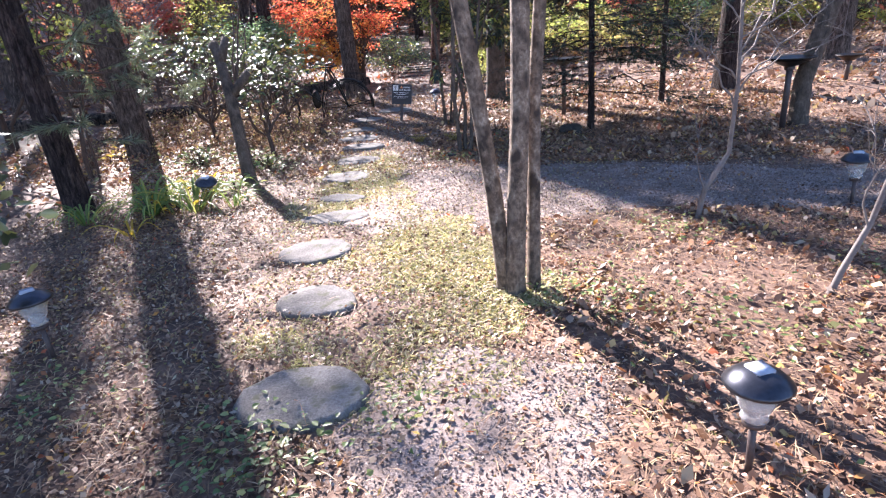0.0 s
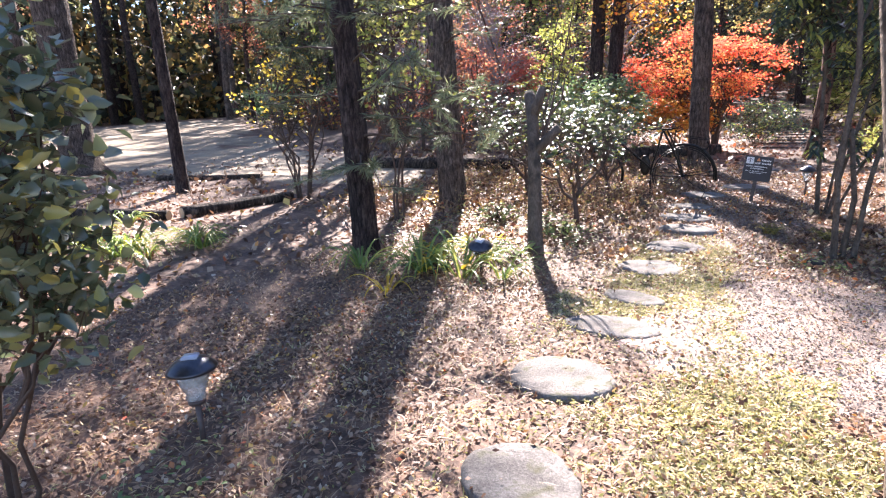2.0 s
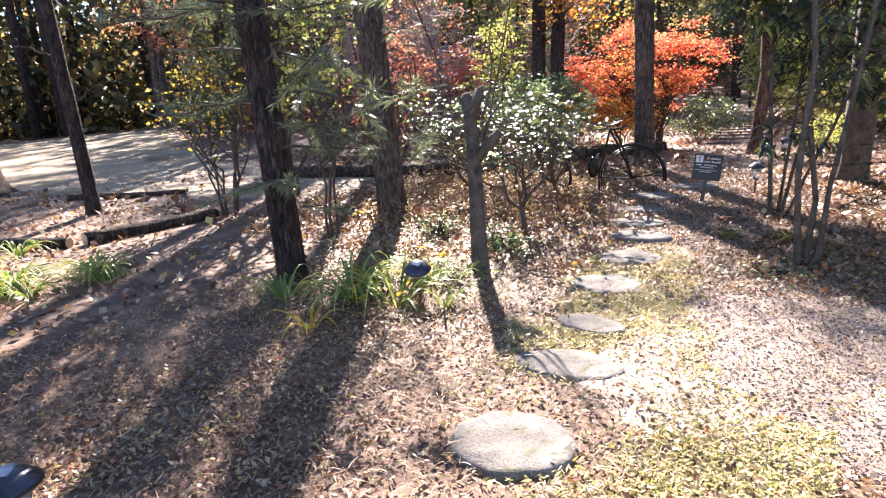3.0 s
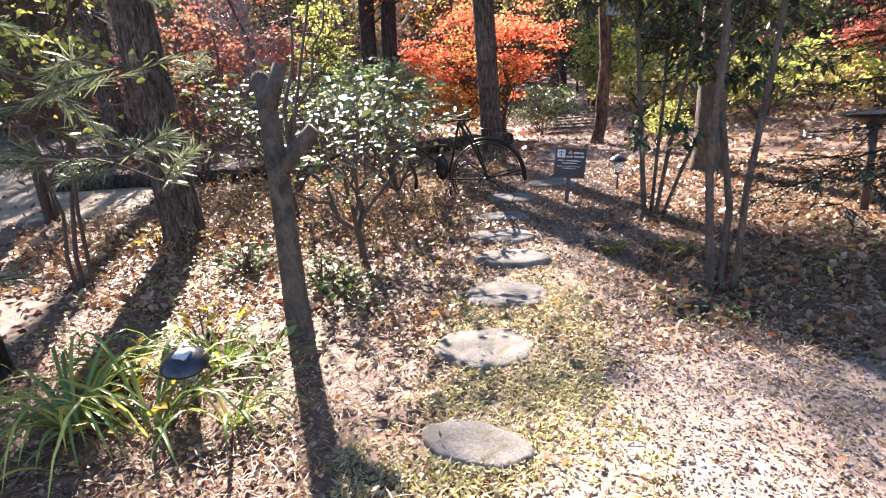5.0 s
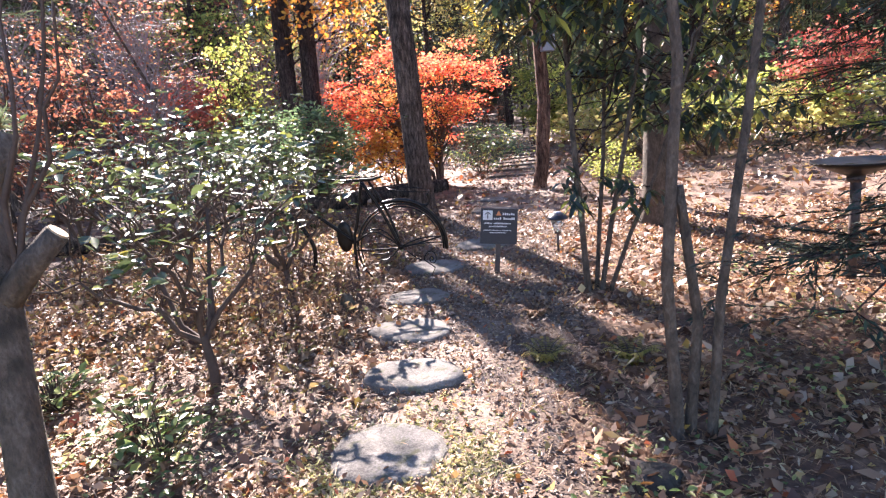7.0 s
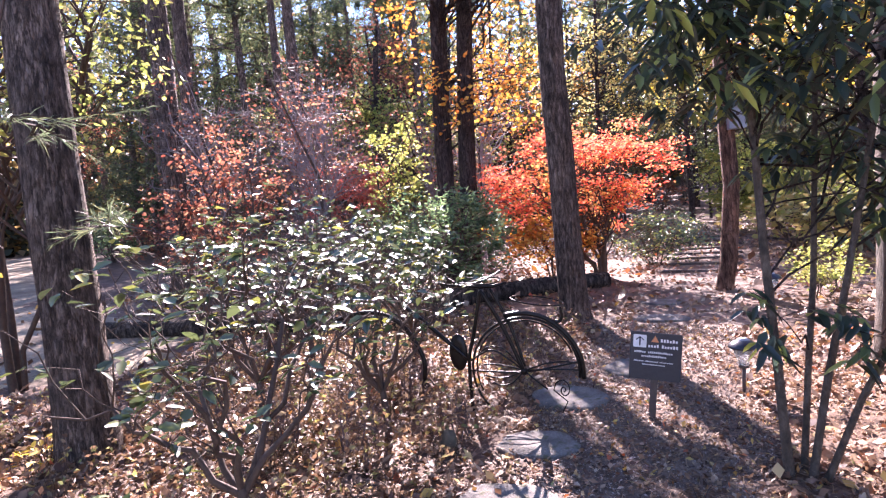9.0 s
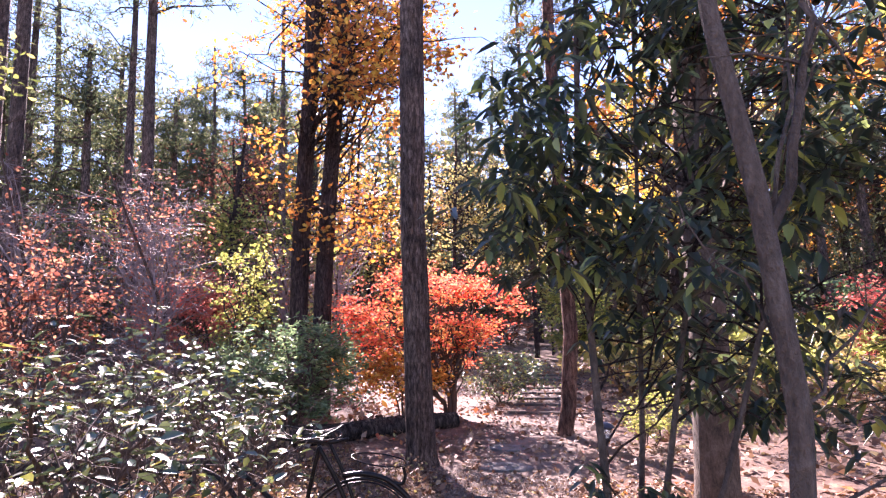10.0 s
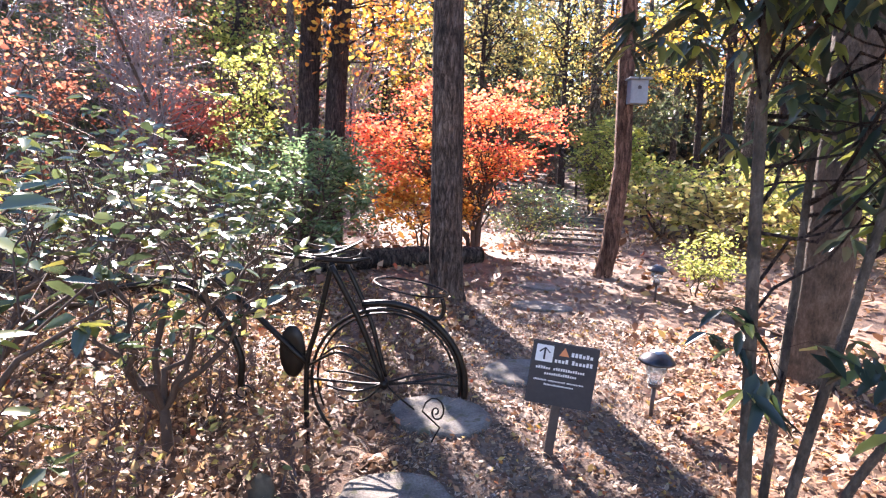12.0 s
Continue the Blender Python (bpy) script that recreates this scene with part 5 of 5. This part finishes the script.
for k in range(14):
    strap_clump(-6.6 + 1.9 * rt.random(), 3.0 + 1.3 * rt.random(), 30, 0.42, "sprawling pale green lily foliage in the bed", 70 + k)


def broad_clump(x, y, n, size, label, seed, mat, name="hosta"):
    rng = np.random.default_rng(seed)
    t = woody(name, label, "plant", x, y)
    a = rng.random(n) * 6.283
    r = rng.random(n) * size
    P = np.stack([np.cos(a) * r, np.sin(a) * r, 0.03 + 0.22 * rng.random(n) * (1 - r / size * 0.6)], 1)
    st = Acc()
    for p in P:
        st.tube([V(p[0] * 0.2, p[1] * 0.2, -0.02), V(*p)], [0.004, 0.002], 4, False)
    part("stalkwork", st, M_TWIG, t)
    leaves("foliage", rng, P, np.stack([np.cos(a), np.sin(a), 0.3 + 0 * a], 1) + rng.normal(size=(n, 3)) * 0.3, np.tile([0, 0, 1.0], (n, 1)) + rng.normal(size=(n, 3)) * 0.25, 0.05 + 0.05 * rng.random(n), 0.03 + 0.02 * rng.random(n), mat, t)


COVER = [(-2.0, 6.75, 160, 0.3), (-2.35, 6.55, 140, 0.3), (-1.75, 6.35, 80, 0.25), (-3.0, 6.4, 160, 0.5), (-2.7, 5.7, 140, 0.4), (-3.6, 6.6, 140, 0.5), (1.3, 3.1, 90, 0.35), (2.2, 2.6, 150, 0.5), (2.05, 4.0, 130, 0.4),
         (0.6, 1.95, 50, 0.2), (0.1, 1.6, 260, 0.35), (-1.0, 2.0, 90, 0.4), (3.2, 3.3, 120, 0.5), (1.6, 2.9, 100, 0.4), (-2.9, 7.1, 120, 0.5), (-3.4, 5.6, 120, 0.5), (0.9, 7.6, 120, 0.5), (1.3, 8.3, 120, 0.4), (0.2, 6.6, 120, 0.35), (1.0, 9.4, 120, 0.5)]
cp = np.concatenate([np.stack([rt.normal(x, s * 0.5, n), rt.normal(y, s * 0.5, n), np.zeros(n)], 1) for x, y, n, s in COVER])
cp[:, 2] = smooth(HEIGHT, cp[:, 0], cp[:, 1]) + 0.02 + 0.07 * rt.random(len(cp))
ca = rt.random(len(cp)) * 6.283
tagged(leaves("ground_cover", rt, cp, np.stack([np.cos(ca), np.sin(ca), 0.25 + 0 * ca], 1), np.tile([0, 0, 1.0], (len(cp), 1)) + rt.normal(size=cp.shape) * 0.35, 0.014 + 0.03 * rt.random(len(cp)), 0.010 + 0.016 * rt.random(len(cp)), L_HOSTA), "low patches of small green leaves among the litter", "ground cover", kind="stuff")
broad_clump(-4.45, 7.3, 44, 0.2, "yellow-leaved seedling at the foot of the pine", 120, L_YELLOW, "seedling")
broad_clump(-2.5, 5.2, 26, 0.25, "yellow-leaved seedling among the lilies", 121, L_YELLOW, "seedling")


broad_clump(-2.25, 5.0, 40, 0.28, "patch of large yellow leaves beside a lamp", 124, L_YELLOW, "yellow_hosta")
broad_clump(-1.95, 5.6, 34, 0.25, "patch of yellow-green broad leaves", 125, L_HOSTA, "yellow_hosta")
broad_clump(-2.5, 5.75, 30, 0.25, "patch of yellow leaves in the bed", 126, L_YELLOW, "yellow_hosta")
broad_clump(-3.1, 6.92, 70, 0.25, "pale green leafy plant in the bed", 127, L_HOSTA)
broad_clump(-2.3, 6.72, 60, 0.3, "pale green broad-leaved clump beside the shrub", 122, L_HOSTA)
broad_clump(-2.0, 6.55, 40, 0.22, "small pale green broad-leaved clump", 123, L_HOSTA)


def fern(x, y, n, ln, label, seed, mat):
    rng = np.random.default_rng(seed)
    t = woody("fern", label, "fern", x, y)
    P, D, LL = [], [], []
    st = Acc()
    for k in range(n):
        a = 6.283 * k / n + rng.random() * 0.5
        pts = [V(math.cos(a) * ln * u * 0.7, math.sin(a) * ln * u * 0.7, ln * (1.1 * u - 0.75 * u * u)) for u in np.linspace(0, 1, 9)]
        st.tube(pts, taper(0.003, 0.001, 9), 4, False)
        for i in range(1, 9):
            for sgn in (-1, 1):
                for h in (0.0, 0.5):
                    P.append(np.array(pts[i - 1].lerp(pts[i], 0.5 + h)))
                    D.append((math.cos(a + sgn * 1.35), math.sin(a + sgn * 1.35), -0.15))
                    LL.append(ln * 0.26 * (1 - (i - 1 + h) / 9.5))
    part("stalkwork", st, M_TWIG, t)
    leaves("foliage", rng, P, D, np.tile([0, 0, 1.0], (len(P), 1)), LL, np.array(LL) * 0.3, mat, t, kite=True)


fern(-0.36, 7.68, 9, 0.24, "yellowing fern at the trail's edge", 131, L_FERN)
fern(0.1, 7.7, 8, 0.24, "pale dry fern under the trees", 132, L_FERN)
for k, (x, y) in enumerate([(-2.0, 8.0), (-1.75, 9.1), (-2.3, 9.2), (-2.9, 8.0), (-2.5, 11.8), (-1.9, 12.2), (0.4, 7.4), (-0.5, 8.4)]):
    fern(x, y, 7, 0.22, "brown withered bracken in the leaf litter", 140 + k, L_BROWNFERN)


# dry undergrowth of the bed: withered stalks with brown leaves
ux, uy = rt.uniform(-6.2, -1.75, 5200), rt.uniform(6.9, 12.4, 5200)
ok = (pick(GAP, ux, uy) > 0.1) & (pick(PATCH, ux, uy) > -0.35) & ~stone_mask(ux, uy)
ux, uy = ux[ok][:1500], uy[ok][:1500]
uz = smooth(HEIGHT, ux, uy)
hgt = 0.06 + 0.26 * rt.random(len(ux)) ** 2
lean = rt.normal(size=(len(ux), 2)) * 0.35
stalk = Acc()
for x, y, z, g, (lx, ly) in zip(ux, uy, uz, hgt, lean):
    stalk.tube([V(x, y, z - 0.02), V(x + lx * g * 0.4, y + ly * g * 0.4, z + g * 0.6), V(x + lx * g, y + ly * g, z + g)], [0.0022, 0.0018, 0.001], 3, False)
tagged(part("dry_stalks", stalk, M_TWIG), "thin withered brown stalks standing in the leaf litter", "undergrowth", kind="stuff")
rep = np.repeat(np.arange(len(ux)), 6)
f = rt.random(len(rep))
UP = np.stack([ux[rep] + lean[rep, 0] * hgt[rep] * f, uy[rep] + lean[rep, 1] * hgt[rep] * f, uz[rep] + hgt[rep] * (0.15 + 0.85 * f)], 1) + rt.normal(size=(len(rep), 3)) * 0.02
tagged(leaves("withered_leaves", rt, UP, rt.normal(size=UP.shape) * [1, 1, 0.6], rt.normal(size=UP.shape) + [0, 0, 0.6], 0.03 + 0.03 * rt.random(len(UP)), 0.015 + 0.015 * rt.random(len(UP)), L_DRY, kite=True, fold=0.5), "curled brown and dull green leaves of low undergrowth", "undergrowth", kind="stuff")

# ---- the wood around ----
def far_pine(seed, height, label, first=0.35, n=34, needles=46):
    rng = np.random.default_rng(seed)
    t = woody("far_pine", label, "tree", 0, 0, "pines of the wood behind")
    pts = [V(0, 0, -0.3), V(0, 0, 1), V(rng.normal() * 0.15, 0, height * 0.5), V(rng.normal() * 0.2, 0, height)]
    part("trunk", rough_trunk(rng, pts, 0.2, 0.06, 10, 0.25), M_PINE, t)
    acc, P, D = Acc(), [], []
    for k in range(n):
        z = height * (first + (1 - first) * rng.random())
        a = rng.random() * 6.283
        ln = (2.6 * (1.1 - z / height) + 0.6) * (0.6 + 0.6 * rng.random())
        s = at_height(pts, z)
        path = bent(rng, s, s + V(math.cos(a) * ln, math.sin(a) * ln, ln * 0.12 * rng.normal() + 0.1 * ln), 0.0, 0.04, 5)
        acc.tube(path, taper(0.035, 0.008, 6), 4, False)
        for q in path[2:]:
            for _ in range(4):
                c = np.array(q) + rng.normal(size=3) * np.array([0.3, 0.3, 0.14])
                P.append(np.repeat(c[None], needles // 4, 0) + rng.normal(size=(needles // 4, 3)) * 0.05)
                D.append(rng.normal(size=(needles // 4, 3)) + [0, 0, 0.3])
    part("branchwork", acc, M_PINE, t)
    P, D = np.concatenate(P), np.concatenate(D)
    leaves("foliage", rng, P, D, rng.normal(size=P.shape), 0.16 + 0.12 * rng.random(len(P)), 0.042, L_PINENEEDLE, t, kite=True)
    return t


def far_tree(seed, height, mat, label, n, per, leaf, r=0.16, low=0.3, wood=None):
    rng = np.random.default_rng(seed)
    t = woody("far_tree", label, "tree", 0, 0, "autumn trees of the wood behind")
    pts = [V(0, 0, -0.3), V(0, 0, 0.8), V(rng.normal() * 0.2, 0, height * 0.45), V(rng.normal() * 0.4, rng.normal() * 0.3, height)]
    part("trunk", rough_trunk(rng, pts, r, 0.04, 10, 0.25), wood or M_CEDAR, t)
    limbs = Acc()
    c = clump_points(rng, (0, 0, height * (low + 1) / 2), (height * 0.26, height * 0.26, height * (1 - low) / 2), n, 0.2)
    data = crown(rng, [pts], c, height * 0.075, per, leaf, leaf * 0.7, limbs, 0.028, twigs=6, flat=0.7, up=0.2, low=0.74)
    part("branchwork", limbs, wood or M_CEDAR, t)
    leaves("foliage", rng, *data, mat, t)
    return t


def far_bush(seed, mat, label, w, h, per=34, leaf=0.12, n=20):
    return shrub("wood_bush", label, "shrub", 0, 0, 6, (0, 0, h * 0.55), (w, w, h * 0.45), n, 0.35, per, leaf, leaf * 0.6, mat, M_TWIG, 0.02, seed, "undergrowth of the wood", twigs=2)


def place(proto, spots, rng, smin=0.85, smax=1.2):
    for i, (x, y) in enumerate(spots):
        s = smin + (smax - smin) * rng.random()
        m = pose(x, y, terrain(x, y) - 0.02, 0, 0, rng.random() * 360)
        if i == 0:
            proto.matrix_basis = m
            ob = proto
        else:
            ob = copy_thing(proto, m)
        ob.scale = (s, s, s)


rw = np.random.default_rng(77)


def shades(x, y, tall):
    """Whether a tree of that height would darken the garden round the footpath."""
    if tall <= 0:
        return False
    reach = tall / math.tan(se)
    for k in range(1, 21):
        s = reach * (0.25 + 0.75 * k / 20)
        px, py = x + math.sin(sa) * s, y - math.cos(sa) * s
        if -5.0 < px < 3.0 and 0.5 < py < 15.0:
            return True
    return False


def spots(n, x0, x1, y0, y1, clear=1.0, tall=0.0):
    out = []
    while len(out) < n:
        x, y = rw.uniform(x0, x1), rw.uniform(y0, y1)
        if line_gap(TRAIL_LINE, x, y) > clear and line_gap(GRAVEL_LINE, x, y) > clear and line_gap(CLEAR_LINE, x, y) > 0.2 and all(math.hypot(x - a, y - b) > 1.2 for a, b in out) and not shades(x, y, tall):
            out.append((x, y))
    return out


place(far_pine(201, 17, "tall thin pine of the wood behind", 0.4, 30, 24), spots(8, -26, 14, 27, 46, tall=17) + spots(6, -36, -16, 14, 32, tall=17), rw)
place(far_pine(202, 15, "ragged low-branched pine of the wood behind", 0.12, 46, 26), spots(12, -28, 2, 29, 46, tall=15) + spots(5, 3, 16, 28, 44, tall=15) + spots(9, -38, -19, 3, 26, tall=15), rw)
place(far_pine(205, 16, "dense crowned pine of the wood behind", 0.25, 64, 56), spots(15, -38, -18, 26, 42, tall=16.5), rw, 0.85, 1.03)
place(far_pine(203, 15, "bare-trunked pine beyond the clearing", 0.6, 12, 28), [(-12.9, 18.0), (-14.4, 18.6), (-14.2, 3.6), (-17.5, 6.0), (-18.5, 4.0), (-21, 6), (-24, 9), (-16, 1.8), (-12.6, 24), (-23, 5), (-27, 8)], rw)
place(far_pine(204, 10, "dense young pine of the wood behind", 0.08, 58, 20), spots(13, -26, -6, 18, 30, tall=10) + spots(3, 4, 14, 22, 32, tall=10), rw)


def bare_tree(seed, height, label):
    rng = np.random.default_rng(seed)
    t = woody("bare_tree", label, "tree", 0, 0, "bare twiggy trees of the wood")
    pts = [V(0, 0, -0.2), V(0, 0, 0.6), V(rng.normal() * 0.2, 0, height * 0.5), V(rng.normal() * 0.3, 0, height)]
    part("trunk", rough_trunk(rng, pts, 0.05, 0.012, 8, 0.2), M_TWIG, t)
    acc = Acc()
    data = crown(rng, [pts], clump_points(rng, (0, 0, height * 0.58), (height * 0.3, height * 0.3, height * 0.42), 46, 0.2), height * 0.12, 14, 0.07, 0.045, acc, 0.016, twigs=14, up=0.2)
    part("branchwork", acc, M_BARETWIG, t)
    leaves("foliage", rng, *data, L_RUST, t, "a few withered brown leaves")
    return t


place(bare_tree(231, 4.5, "bare grey twiggy tree in the wood"), [(-7.6, 13.2), (-8.8, 14.6), (-10.6, 15.5), (-8.0, 17.5), (-11.5, 17.8), (-6.4, 17.2), (-13.0, 15.0), (-9.3, 12.3)], rw)
place(far_tree(211, 10, L_ORANGEMIX, "tree thinly hung with orange leaves", 30, 50, 0.13), spots(4, -16, -3, 24, 40, tall=10) + spots(4, 1, 14, 20, 36, tall=10), rw)
place(far_tree(212, 9, L_YELLOW, "tree with sparse yellow leaves", 30, 50, 0.13), spots(4, -20, -4, 22, 40, tall=9) + spots(4, 0, 14, 20, 36, tall=9), rw)
place(far_tree(215, 8, L_GOLD, "tree with thin golden brown leaves above the steps", 40, 50, 0.1, 0.1, 0.32), [(-5.0, 21.5), (-3.6, 26.0)], rw)
place(far_tree(213, 9, L_RUST, "tree with brown autumn leaves", 30, 50, 0.13), spots(4, -22, -8, 22, 40, tall=9) + spots(4, 2, 16, 18, 34, tall=9) + spots(3, -32, -22, 6, 20, tall=9), rw)
place(far_tree(214, 6, L_YELGREEN, "small tree with thin yellow-green leaves", 30, 50, 0.12, 0.1, 0.15), spots(5, -16, -6, 18, 30, tall=6) + spots(4, 3, 14, 18, 34, tall=6), rw)
place(far_bush(221, L_YELGREEN, "yellow-green leafy undergrowth of the wood", 1.1, 1.6), spots(10, -20, -5, 17, 34) + spots(8, 1.5, 14, 17, 30) + [(4.0, 17.0), (1.8, 16.5), (0.2, 19.0), (1.1, 21.5), (2.6, 19.4), (-0.9, 22.0)], rw)
place(far_bush(222, L_LAUREL, "dark evergreen undergrowth of the wood", 1.3, 1.9, 40), spots(12, -22, -4, 20, 36) + spots(8, 1.5, 16, 20, 34) + spots(8, -26, -15, 2, 6) + spots(8, -34, -22, 6, 24), rw)
place(far_bush(223, L_GOLD, "golden-leaved undergrowth standing in sunlight", 1.0, 1.1), spots(5, -16, -6, 17, 28) + spots(8, 2.5, 13, 18, 30) + [(-0.4, 18.3), (0.7, 17.4), (1.6, 18.6), (0.4, 23.5), (2.2, 22.4), (3.0, 17.2)], rw)
place(far_bush(224, L_RUST, "rusty brown undergrowth of the wood", 1.0, 1.4), spots(10, -18, -5, 16, 32) + spots(5, 3, 14, 17, 30) + spots(6, -30, -18, 4, 22), rw)
shrub("red_shrub", "red-orange leafy bush among sunlit undergrowth", "shrub", 4.2, 18.2, 5, (0, 0, 1.35), (0.9, 0.8, 0.9), 44, 0.3, 60, 0.08, 0.055, L_PINK, M_TWIG, 0.03, 25, flat=0.5, up=0.6)


def far_woods():
    """The closed edge of the forest all round, too far to tell its trees apart."""
    rng = np.random.default_rng(90)
    n = 100000
    az = np.radians(rng.uniform(-105, 80, n))
    rad = 46 + 16 * rng.random(n)
    top = 20 + 4 * np.sin(az * 9) + 3.5 * np.sin(az * 23 + 1) + 2 * np.sin(az * 57)
    z = np.abs(rng.normal(size=n)) * 0.5
    z = np.where(z < 1, z, rng.random(n)) * np.maximum(top, 3) + 1.5
    P = np.stack([np.sin(az) * rad, 6 + np.cos(az) * rad, z], 1)
    tagged(leaves("far_woods", rng, P, rng.normal(size=(n, 3)), rng.normal(size=(n, 3)), 0.45 + 0.5 * rng.random(n), 0.3 + 0.3 * rng.random(n), L_WOODS, kite=True), "distant mixed autumn forest closing the view", "forest", kind="stuff")
    acc = Acc()
    for k in range(150):
        a, d = radians(rng.uniform(-105, 80)), 44 + 14 * rng.random()
        x, y = math.sin(a) * d, 6 + math.cos(a) * d
        acc.tube([V(x, y, terrain(x, y) - 0.5), V(x + rng.normal() * 0.3, y, 8), V(x + rng.normal() * 0.6, y, 15 + 4 * rng.random())], [0.3, 0.22, 0.05], 6)
    tagged(part("far_trunks", acc, M_CEDAR), "distant dark tree trunks of the forest", "forest", kind="stuff")


far_woods()

# the closed forest beyond
back = Acc()
for k in range(260):
    a = radians(-115 + 205 * k / 259)
    d = 68 + 3 * math.sin(k * 1.7)
    top = 13 + 2.5 * math.sin(k * 0.31) + 1.6 * noise.noise(Vector((k * 0.7, 0, 0))) * 2 + 1.2 * math.sin(k * 2.3)
    back.v += [V(math.sin(a) * d, 6 + math.cos(a) * d, -3), V(math.sin(a) * d, 6 + math.cos(a) * d, top * 0.6), V(math.sin(a) * (d + 2), 6 + math.cos(a) * (d + 2), top)]
for k in range(259):
    for i in range(2):
        q = k * 3 + i
        back.f.append((q, q + 3, q + 4, q + 1))
tagged(part("backdrop", back, M_FOREST), "dense dark forest in the distance", "forest", kind="structure")

# the twin-trunked tree with orange leaves, and named trunks on both sides
twin = woody("twin_trunk_tree", "tall twin-trunked tree with scattered orange leaves", "tree", -5.55, 14.5)
tw = [[V(-0.16, 0, -0.2), V(-0.15, 0, 1), V(-0.1, 0, 3), V(0.1, 0, 6), V(0.2, 0, 11)], [V(0.22, 0.1, -0.2), V(0.25, 0.1, 1), V(0.35, 0.1, 3), V(0.6, 0.1, 6), V(0.9, 0.1, 10)]]
for p in tw:
    part("trunk", rough_trunk(rt, p, 0.17, 0.11, 14, 0.25), M_CEDAR, twin)
limbs = Acc()
# last two clump groups are added, mostly to shade the ground right of the path
data = crown(rt, tw, np.concatenate([clump_points(rt, (0.2, 0, 6.5), (2.6, 2.2, 3.2), 46, 0.3), clump_points(rt, (0.7, 0.3, 3.4), (1.3, 1.0, 0.8), 14), clump_points(rt, (1.9, -1.1, 5.8), (1.3, 1.1, 1.1), 50), clump_points(rt, (0.1, 1.6, 7.9), (1.9, 1.6, 1.4), 110)]), 0.5, 40, 0.09, 0.064, limbs, 0.02, twigs=6, up=0.2, low=0.72)
part("branchwork", limbs, M_CEDAR, twin)
leaves("foliage", rt, *data, L_ORANGEMIX, twin, "thin scatter of orange leaves")
tall_trunk("wood_tree", "dark trunk standing in the sunny leaf litter", 4.3, 10.6, [V(0, 0, -0.1), V(0, 0, 0.5), V(0.1, 0, 4), V(0.1, 0, 10)], 0.17, 0.12, M_CEDAR, [(2.4, 200, 1.5, 0.2), (3.4, 40, 1.5, 0.2)])
tall_trunk("wood_tree", "grey-brown trunk beside the bird table", 4.25, 7.6, [V(0, 0, -0.1), V(0, 0, 0.5), V(0.25, 0, 1.6), V(0.6, 0, 4), V(0.9, 0, 9)], 0.1, 0.07, M_GREY, [(1.3, 150, 1.4, 0.3), (1.5, 30, 1.4, 0.3), (1.8, 240, 1.4, 0.2)])
tall_trunk("wood_tree", "large trunk far in the sunny wood", 7.3, 13.6, [V(0, 0, -0.1), V(0, 0, 0.5), V(0.1, 0, 4), V(0.1, 0, 10)], 0.26, 0.2, M_PINE, [])
tall_trunk("wood_tree", "thick old trunk flaring at the root beside the clearing", -13.3, 5.7, [V(0.1, 0, -0.1), V(0, 0, 0.6), V(-0.1, 0, 4), V(-0.2, 0, 11)], 0.36, 0.27, M_PINE, [], 0.6)
tall_trunk("wood_tree", "slim dark trunk at the edge of the clearing", -8.6, 5.7, [V(0.05, 0, -0.1), V(0, 0, 0.5), V(-0.1, 0, 2.5), V(-0.35, 0, 7)], 0.1, 0.07, M_CEDAR, [(1.6, 20, 0.8, 0.3), (2.2, 200, 0.8, 0.3)], 0.5)


# pale bird box on the leaning tree
bx = thing("bird_box", "pale blue painted bird box fixed to a tree", "bird box", (-0.86, 13.98, terrain(-0.86, 14) + 2.05), turn=20)
part("box_body", Acc().box((-0.1, -0.08, 0.06), (0.1, 0.08, 0.33), 0.006), M_PAINT, bx, "", False)
part("box_roof", Acc().box((-0.13, -0.12, 0.33), (0.13, 0.1, 0.35), 0.006), M_PAINT, bx, "", False)
part("entrance_hole", Acc().tube([V(0, -0.084, 0.24), V(0, -0.079, 0.24)], 0.022, 14), M_BOARD, bx, "dark round hole", False)
